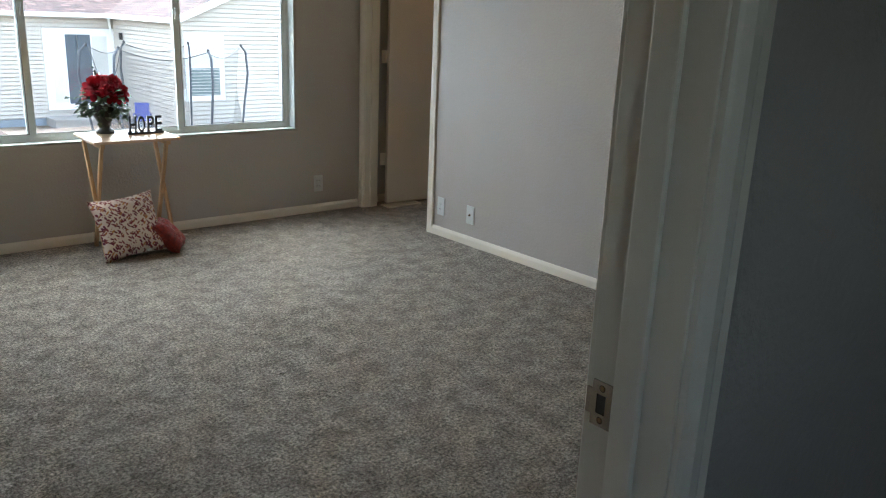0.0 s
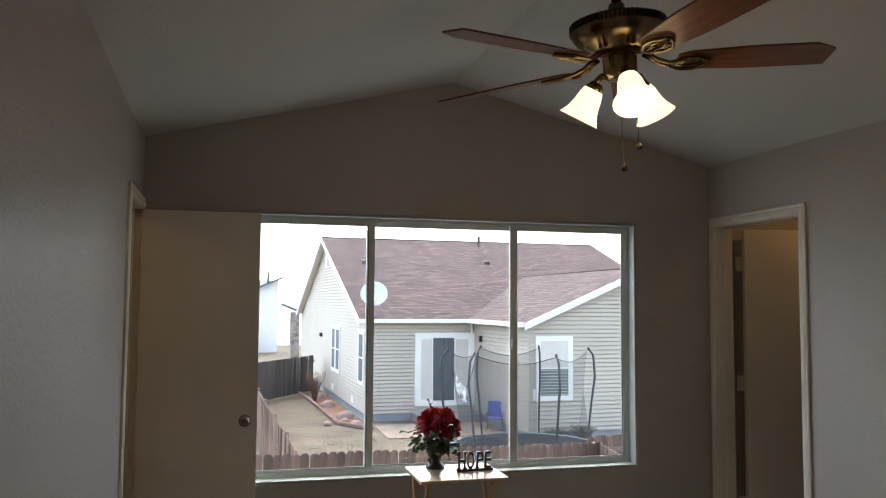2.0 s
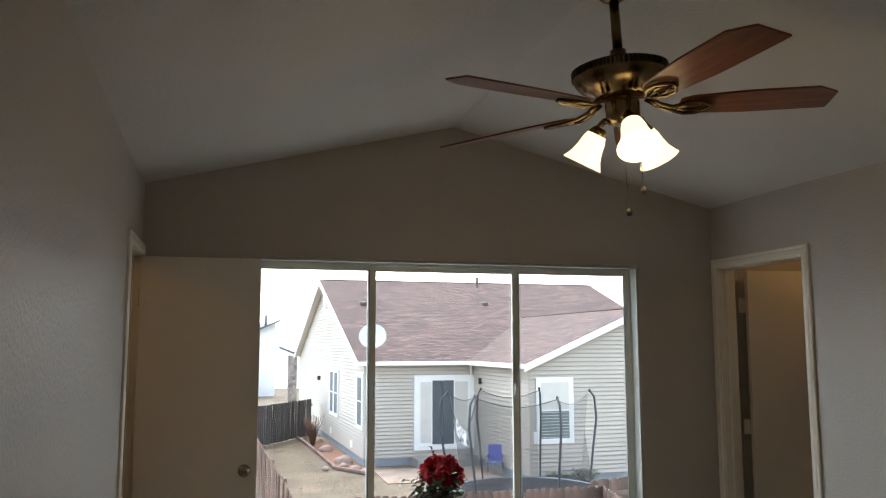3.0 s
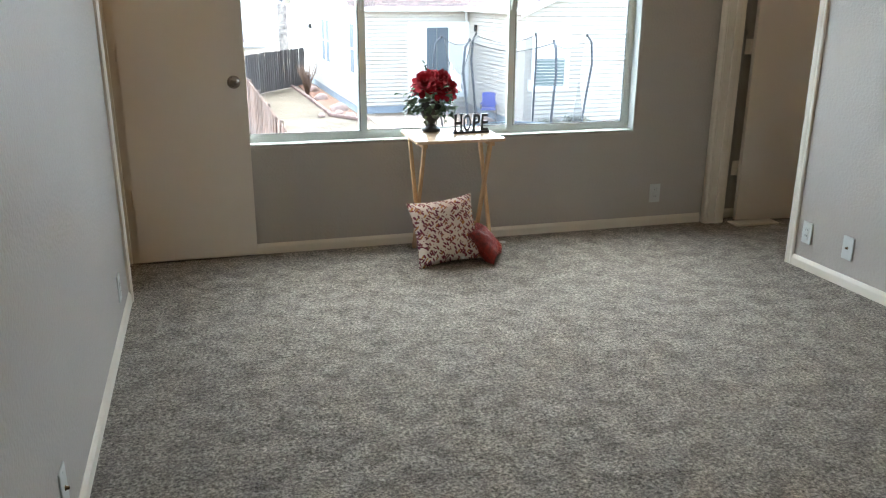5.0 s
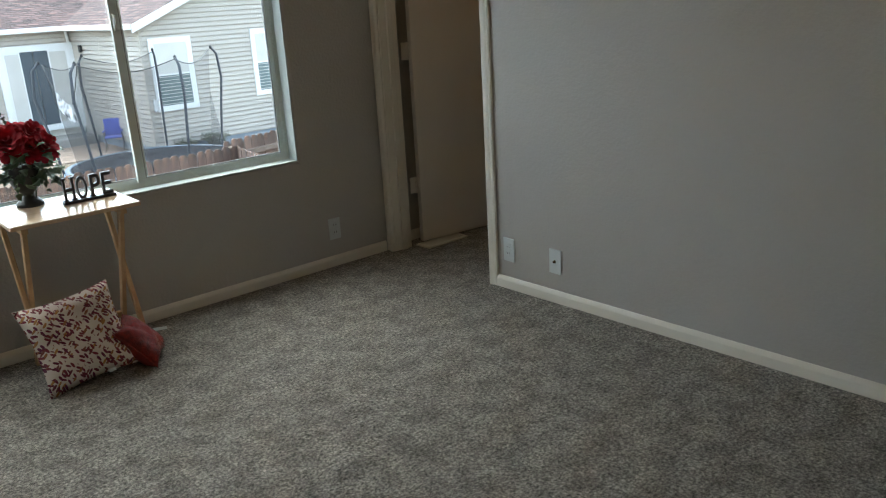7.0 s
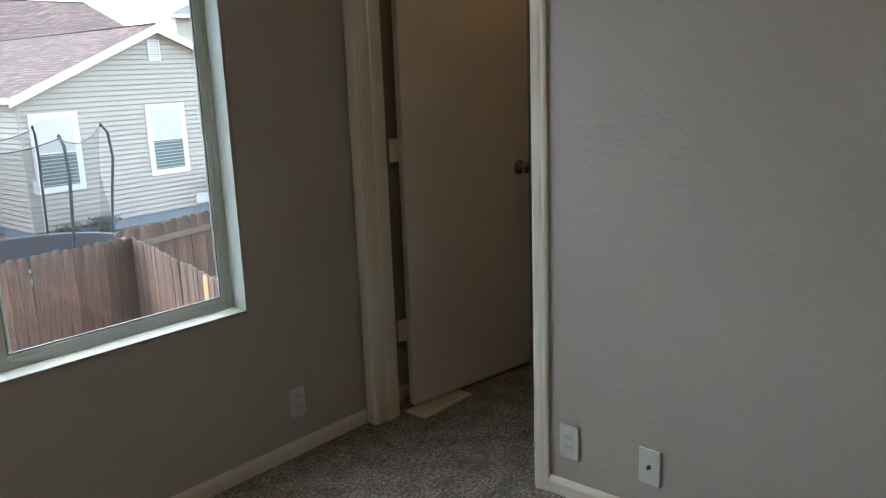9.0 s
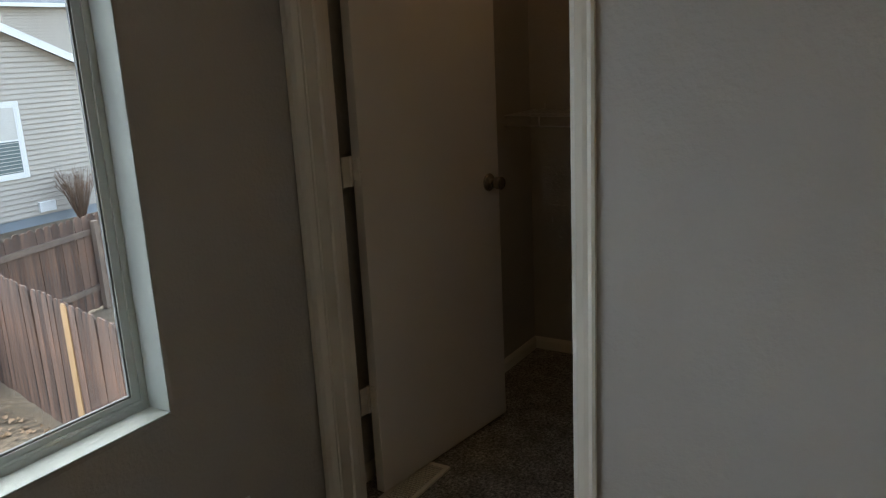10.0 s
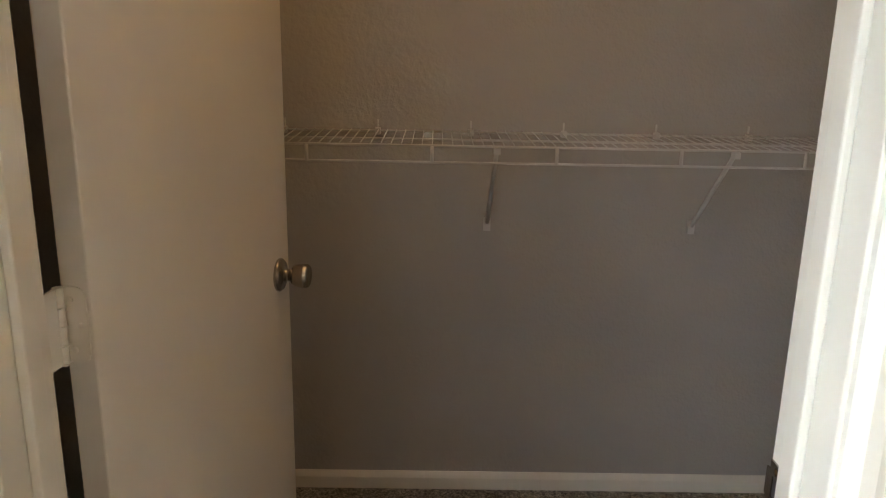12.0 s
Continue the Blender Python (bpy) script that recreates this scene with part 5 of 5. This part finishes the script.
def parked_car(m, label):
    """A hatchback seen end on: x across, y along, origin on the ground."""
    c = thing("car", label, "car", m)
    bm = bmesh.new()
    prism(bm, [(-2.1, 0.30), (2.1, 0.30), (2.12, 0.62), (2.0, 0.86), (1.15, 0.96), (-1.75, 0.98), (-2.08, 0.85), (-2.12, 0.55)], 0, -0.86, 0.86)
    bmesh.ops.bevel(bm, geom=list(bm.edges), offset=0.07, segments=3, affect="EDGES")
    part("body", bm, CARRED, c)
    bm = bmesh.new()
    low = [bm.verts.new(v) for v in ((-0.80, -1.75, 0.95), (0.80, -1.75, 0.95), (0.80, 1.15, 0.95), (-0.80, 1.15, 0.95))]
    top = [bm.verts.new(v) for v in ((-0.62, -1.35, 1.46), (0.62, -1.35, 1.46), (0.62, 0.45, 1.46), (-0.62, 0.45, 1.46))]
    bm.faces.new(top)
    for k in range(4):
        bm.faces.new((low[k], low[(k + 1) % 4], top[(k + 1) % 4], top[k]))
    bmesh.ops.bevel(bm, geom=list(bm.edges), offset=0.05, segments=2, affect="EDGES")
    part("cabin", bm, CARRED, c)
    for x0, x1, y0, y1, n in ((-0.66, 0.66, -1.74, -1.40, "rear_window"), (-0.66, 0.66, 1.10, 0.52, "windscreen")):
        bm = bmesh.new()
        out = -0.02 if y0 < 0 else 0.02
        bm.faces.new([bm.verts.new(v) for v in ((x0, y0 + out, 1.00), (x1, y0 + out, 1.00), (x1 * 0.86, y1 + out, 1.39), (x0 * 0.86, y1 + out, 1.39))])
        bmesh.ops.solidify(bm, geom=list(bm.faces), thickness=0.012)
        part(n, bm, BLACK, c, "dark tinted glass")
    for x in (-0.66, 0.66):
        part("tail_light", slab((x - 0.14, -2.15, 0.66), (x + 0.14, -2.08, 0.82), 0.015), WHITEOUT, c, "pale lamp lens")
    part("bumper", slab((-0.84, -2.18, 0.34), (0.84, -2.05, 0.56), 0.04), WHITEOUT, c, "pale bumper")
    for x in (-0.80, 0.80):
        for y in (-1.30, 1.35):
            w = part("tyre", lathe([(0.19, -0.10), (0.30, -0.10), (0.325, -0.06), (0.325, 0.06), (0.30, 0.10), (0.19, 0.10)], 24, m=pose(x, y, 0.325, 0, 90, 0)), BLACK, c)
            part("rim", lathe([(0.0001, -0.07), (0.10, -0.08), (0.19, -0.09), (0.19, 0.09), (0.10, 0.08), (0.0001, 0.07)], 18, m=pose(x, y, 0.325, 0, 90, 0)), STEEL, w)
    return c


CARRED = material("dark_red_car_paint", (0.17, 0.02, 0.026), 0.25, second=(0.14, 0.017, 0.022), scale=1)
parked_car(pose(-2.75, 53.6, GH, 0, 0, 14), "dark red hatchback parked on the far street")

# glowing sheet over the far ground, added to give the distance its washed-out white
GLOWBACK = material("glowing_far_white", (0.85, 0.87, 0.90), 1.0)
GLOWBACK.node_tree.nodes["Principled BSDF"].inputs["Emission Color"].default_value = (0.96, 0.98, 1.0, 1)
GLOWBACK.node_tree.nodes["Principled BSDF"].inputs["Emission Strength"].default_value = 0.30
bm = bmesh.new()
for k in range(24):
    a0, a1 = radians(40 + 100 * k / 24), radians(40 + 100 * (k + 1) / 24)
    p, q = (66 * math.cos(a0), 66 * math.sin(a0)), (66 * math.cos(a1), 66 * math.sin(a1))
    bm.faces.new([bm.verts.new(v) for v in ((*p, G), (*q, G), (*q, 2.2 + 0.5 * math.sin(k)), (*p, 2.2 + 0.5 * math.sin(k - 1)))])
structure("backdrop", bm, GLOWBACK, "plain glowing sheet standing for the washed-out distance beyond the yards", "distance")

# ---- trampoline ----
TC, TZM, TR = (3.10, 11.55), -1.40, 1.58
tr = thing("trampoline", "round trampoline with a sagging black safety net", "trampoline", pose(TC[0], TC[1], 0))
rim_pts = [(TR * math.cos(2 * math.pi * k / 48), TR * math.sin(2 * math.pi * k / 48), TZM - 0.03) for k in range(49)]
part("frame_ring", tube(rim_pts, 0.022, 8), STEEL, tr)
part("mat", lathe([(0.0001, TZM - 0.03), (0.8, TZM - 0.025), (1.50, TZM), (1.50, TZM + 0.008), (0.0001, TZM - 0.02)], 48), MATB, tr, "black jumping mat")
part("spring_pad", lathe([(1.51, TZM + 0.012), (1.53, TZM + 0.03), (TR + 0.03, TZM + 0.015), (TR + 0.04, TZM - 0.05), (TR + 0.03, TZM - 0.05), (TR + 0.02, TZM), (1.53, TZM + 0.012), (1.51, TZM + 0.004), (1.51, TZM + 0.012)], 48, caps=False), PADB, tr, "faded navy spring pad")
part("pad_skirt", lathe([(TR + 0.042, TZM - 0.012), (TR + 0.050, TZM - 0.03), (TR + 0.048, TZM - 0.20), (TR + 0.042, TZM - 0.20), (TR + 0.042, TZM - 0.012)], 48, caps=False), SKIRT, tr, "pale blue hanging pad skirt")
PA = (15, 60, 108, 165, 212, 269)
tips = []
for a in PA:
    c, s = math.cos(radians(a)), math.sin(radians(a))
    pts = [(TR * 1.0 * c, TR * 1.0 * s, G + 0.02), (TR * 1.03 * c, TR * 1.03 * s, TZM), (TR * 1.10 * c, TR * 1.10 * s, TZM + 0.75), (TR * 1.17 * c, TR * 1.17 * s, TZM + 1.38), (TR * 1.14 * c, TR * 1.14 * s, TZM + 1.84), (TR * 1.06 * c, TR * 1.06 * s, TZM + 1.98)]
    part("pole", tube(pts, [0.02, 0.022, 0.026, 0.026, 0.025, 0.02], 8), POLE, tr, "grey foam-sleeved pole")
    part("pole_cap", lathe([(0.0001, -0.04), (0.024, -0.03), (0.028, 0.01), (0.0001, 0.04)], 10, m=pose(*pts[-1])), BLACK, tr)
    tips.append(Vector(pts[-1]) - Vector((0.05 * c, 0.05 * s, 0.04)))
for i in range(6):
    if i == 0:
        continue
    p, q = tips[i], tips[(i + 1) % 6]
    bm = bmesh.new()
    cols = []
    for k in range(13):
        u = k / 12
        top = p.lerp(q, u) - Vector((0, 0, (0.16 if i != 3 else 0.75) * math.sin(math.pi * u)))
        a = math.atan2(top.y, top.x)
        foot = Vector((1.36 * math.cos(a), 1.36 * math.sin(a), TZM + 0.03))
        cols.append([bm.verts.new(foot.lerp(top, v / 5)) for v in range(6)])
    for a, b in zip(cols, cols[1:]):
        for v in range(5):
            bm.faces.new((a[v], b[v], b[v + 1], a[v + 1]))
    part("net", bm, NET, tr, "see-through black safety net")
    part("net_cord", tube([p.lerp(q, k / 12) - Vector((0, 0, (0.16 if i != 3 else 0.75) * math.sin(math.pi * k / 12))) for k in range(13)], 0.008, 5), BLACK, tr)
for a in (27, 72, 140, 190, 240, 318):
    c, s = math.cos(radians(a)), math.sin(radians(a))
    part("leg", tube([(TR * c, TR * s, TZM - 0.05), (TR * c, TR * s, G + 0.03)], 0.02, 8), STEEL, tr)
bm = bmesh.new()
g = []
for i in range(7):
    u = i / 6
    g.append([bm.verts.new((-1.54 + 0.11 * u, 0.04 - 0.71 * u, TZM + 1.52 - 0.20 * u - 0.30 * v / 4 - 0.12 * math.sin(math.pi * u))) for v in range(5)])
for a, b in zip(g, g[1:]):
    for v in range(4):
        bm.faces.new((a[v], b[v], b[v + 1], a[v + 1]))
part("door_flap", bm, FLAP, tr, "white and black printed net flap")

# patio chair by the step
ch = thing("folding_chair", "blue fabric folding camp chair on bare earth", "chair", pose(4.55, 18.1, GH + 0.03, 0, 0, -25) @ Matrix.Scale(0.82, 4))
part("seat", slab((-0.26, -0.24, 0.40), (0.26, 0.24, 0.43), 0.01), BLUEF, ch)
part("backrest", slab((-0.27, 0.22, 0.44), (0.27, 0.26, 0.98), 0.012), BLUEF, ch)
for x in (-0.27, 0.27):
    part("leg", tube([(x, -0.25, 0), (x, 0.26, 0.62)], 0.014, 6), STEEL, ch)
    part("leg", tube([(x, 0.28, 0), (x, -0.24, 0.60)], 0.014, 6), STEEL, ch)
    part("armrest", slab((x - 0.03, -0.26, 0.60), (x + 0.03, 0.24, 0.63), 0.008), BLUEF, ch)
# bare earth by the step
structure("ground_patch", slab((1.25, 17.3, GH - 0.05), (4.78, 19.75, GH + 0.03), 0.005), EARTH, "bare tan earth and gravel beside the house", "ground")

# planting bed along the west face
rb = random.Random(7)
bedm = bmesh.new()
prism(bedm, [(0.0, 30.0), (0.20, 24.0), (0.15, 20.6), (1.05, 19.6), (1.0, 20.7), (0.62, 30.0)], 2, GH - 0.02, GH + 0.03)
structure("planting_bed", bedm, MULCH, "reddish mulch bed beside the house foundation", "garden bed")
for k in range(46):
    u = k / 45
    if u < 0.8:
        v = u / 0.8
        x, y = -0.45 + 0.65 * v ** 0.6, 29.6 - 9.4 * v
    else:
        v = (u - 0.8) / 0.2
        x, y = 0.20 + 0.70 * v, 20.2 - 1.1 * v
    bm = slab((-0.05, -0.10, 0), (0.05, 0.10, 0.09), 0.008, segments=1)
    o = part("edging_brick", bm, BRICKM)
    o.location = (x, y, GH + 0.02)
    o.rotation_euler = (0, 0, rb.uniform(-0.3, 0.3) + (0.1 if u < 0.8 else 0.7))
    tagged(o, "weathered red edging brick round the bed", "brick", "bed edging bricks")


def boulder(at, r, seed):
    bm = bmesh.new()
    bmesh.ops.create_icosphere(bm, subdivisions=3, radius=1.0)
    for v in bm.verts:
        d = 1 + 0.25 * noise.noise(v.co * 1.3 + Vector((seed, 0, 0))) + 0.07 * noise.noise(v.co * 4 + Vector((0, seed, 0)))
        v.co = Vector((v.co.x * r * d, v.co.y * r * 0.8 * d, max(-0.1, v.co.z) * r * 0.8 * d))
    for f in bm.faces:
        f.smooth = True
    o = part("boulder", bm, ROCKM)
    o.location = at
    tagged(o, "rounded pinkish boulder in the mulch bed", "rock", "bed boulders")


for k, (x, y, r) in enumerate(((0.42, 24.4, 0.26), (0.62, 21.3, 0.30), (0.35, 26.9, 0.28), (0.75, 19.9, 0.18), (1.0, 19.2, 0.2), (0.5, 20.6, 0.14), (-0.1, 20.1, 0.12))):
    boulder((x, y, GH + 0.03), r, k * 3.1)


def dry_shrub(at, r, h, seed, n=70, mat=None, label="bare brown winter shrub", leafy=False):
    q = random.Random(seed)
    bm = bmesh.new()
    for k in range(n):
        a, s = q.uniform(0, 6.28), q.uniform(0.2, 1)
        p0 = Vector((0.08 * r * math.cos(a), 0.08 * r * math.sin(a), 0))
        p1 = Vector((r * s * 0.5 * math.cos(a), r * s * 0.5 * math.sin(a), h * q.uniform(0.4, 0.6)))
        p2 = Vector((r * s * math.cos(a + 0.3), r * s * math.sin(a + 0.3), h * q.uniform(0.7, 1.05)))
        tube([p0, p1, p2], [0.012, 0.008, 0.003], 4, bm)
        for j in range(3):
            b0 = p1.lerp(p2, q.uniform(0, 0.9))
            tube([b0, b0 + Vector((q.uniform(-0.15, 0.15), q.uniform(-0.15, 0.15), q.uniform(0.02, 0.2)))], [0.005, 0.002], 3, bm)
            if leafy:
                leaf(bm, b0, Vector((q.uniform(-1, 1), q.uniform(-1, 1), q.uniform(-0.2, 1))), 0.08, q)
    o = part("shrub", bm, mat or TWIG)
    o.location = at
    tagged(o, label, "shrub")


dry_shrub((0.1, 26.2, GH - 0.02), 0.45, 1.1, 3)
dry_shrub((6.3, 15.75, GH - 0.02), 0.40, 0.42, 5, 80, SAGE, "low grey-green shrub against the house wall", True)
dry_shrub((5.5, 15.75, GH - 0.02), 0.36, 0.36, 8, 60, SAGE, "low grey-green shrub against the house wall", True)
dry_shrub((9.7, 15.7, GH - 0.02), 0.55, 1.25, 11, 90)

# leaf litter and grass tufts
bm = bmesh.new()
for k in range(1500):
    x, y = rb.uniform(-1.5, 2.7), rb.uniform(3.5, 8.4)
    leaf(bm, Vector((x, y, G + 0.015)), Vector((rb.uniform(-1, 1), rb.uniform(-1, 1), 0.15)), rb.uniform(0.04, 0.09), rb)
tagged(part("leaf_litter", bm, LITTER), "brown fallen leaves on bare earth", "leaf litter", "", "stuff")
bm = bmesh.new()
for k in range(11000):
    x, y = rb.uniform(-2.0, 0.9), rb.uniform(9.5, 29)
    if x > 0.0 and y > 19:
        continue
    h = rb.uniform(0.010, 0.035)
    a = rb.uniform(0, 6.28)
    v = [bm.verts.new(c) for c in ((x, y, ground_z(y)), (x + 0.014 * math.cos(a), y + 0.014 * math.sin(a), ground_z(y)), (x + 0.03 * math.sin(a), y, ground_z(y) + h))]
    bm.faces.new(v)
tagged(part("grass_tufts", bm, STRAW), "sparse straw-coloured winter grass", "grass", "", "stuff")

# ---- fences ----
PW, PT = 0.138, 0.018


def picket_mesh(name, h):
    bm = bmesh.new()
    prism(bm, [(-PW / 2, 0), (PW / 2, 0), (PW / 2, h - 0.04), (PW / 2 - 0.035, h), (-PW / 2 + 0.035, h), (-PW / 2, h - 0.04)], 1, 0, PT)
    me = bpy.data.meshes.new(name)
    bm.to_mesh(me)
    bm.free()
    me.materials.append(FENCE)
    return me


def fence(label, a, b, h, rails_front=True, grey=None, seed=1):
    """Dog-eared pickets from a to b on rails and posts; rails face the left of the way from a to b when rails_front."""
    q = random.Random(seed)
    A, B = Vector((*a, 0)), Vector((*b, 0))
    way = (B - A).normalized()
    long = (B - A).length
    ang = math.degrees(math.atan2(way.y, way.x))
    f = thing("fence", label, "fence", pose(a[0], a[1], ground_z(a[1]), 0, -math.degrees(math.atan2(ground_z(b[1]) - ground_z(a[1]), long)), ang))
    me = picket_mesh("picket", h)
    if grey:
        me.materials[0] = grey
    gap = 0.024 if grey else 0.004
    n = int(long / (PW + gap))
    for k in range(n):
        o = new("picket", me)
        o.parent = f
        o.location = ((k + 0.5) * (PW + gap), q.uniform(-0.004, 0.004), 0.03 + q.uniform(-0.012, 0.012))
        o.rotation_euler = (q.uniform(-0.01, 0.01), q.uniform(-0.008, 0.008), q.uniform(-0.02, 0.02))
    side = 0.022 if rails_front else -0.045
    for z in (0.30, h - 0.28):
        part("rail", slab((0, side, z), (long, side + 0.04, z + 0.09), 0.004, segments=1), RAIL, f)
    k = 0.0
    while k <= long + 0.01:
        part("post", slab((min(k, long - 0.09), side + (0.04 if rails_front else -0.09), 0), (min(k, long - 0.09) + 0.09, side + (0.13 if rails_front else 0.0), h - 0.06), 0.006, segments=1), RAIL, f)
        k += 2.4
    return f


fence("weathered cedar picket fence with dog-eared tops", (-2.55, 8.4), (3.37, 8.4), 1.47, True, seed=2)
near = fence("weathered grey-brown picket fence running towards the house", (3.25, 8.4), (2.26, 3.6), 1.47, True, seed=3)
fence("cedar fence with its rails facing the yard", (3.30, 8.95), (9.5, 10.3), 1.47, False, seed=4)
fence("reddish-brown stained picket fence along the yard", (-1.88, 8.6), (-2.58, 24.7), 1.47, False, seed=5)
fence("dark weathered fence and gate beside the house", (-2.62, 24.9), (0.45, 29.85), 1.47, True, grey=GREYFENCE, seed=6)
nb = new("picket", picket_mesh("new_picket", 1.46))
nb.data.materials[0] = PINE
nb.parent = near
nb.location = (2.87, -0.012, 0.03)
tagged(nb, "new pale replacement board")
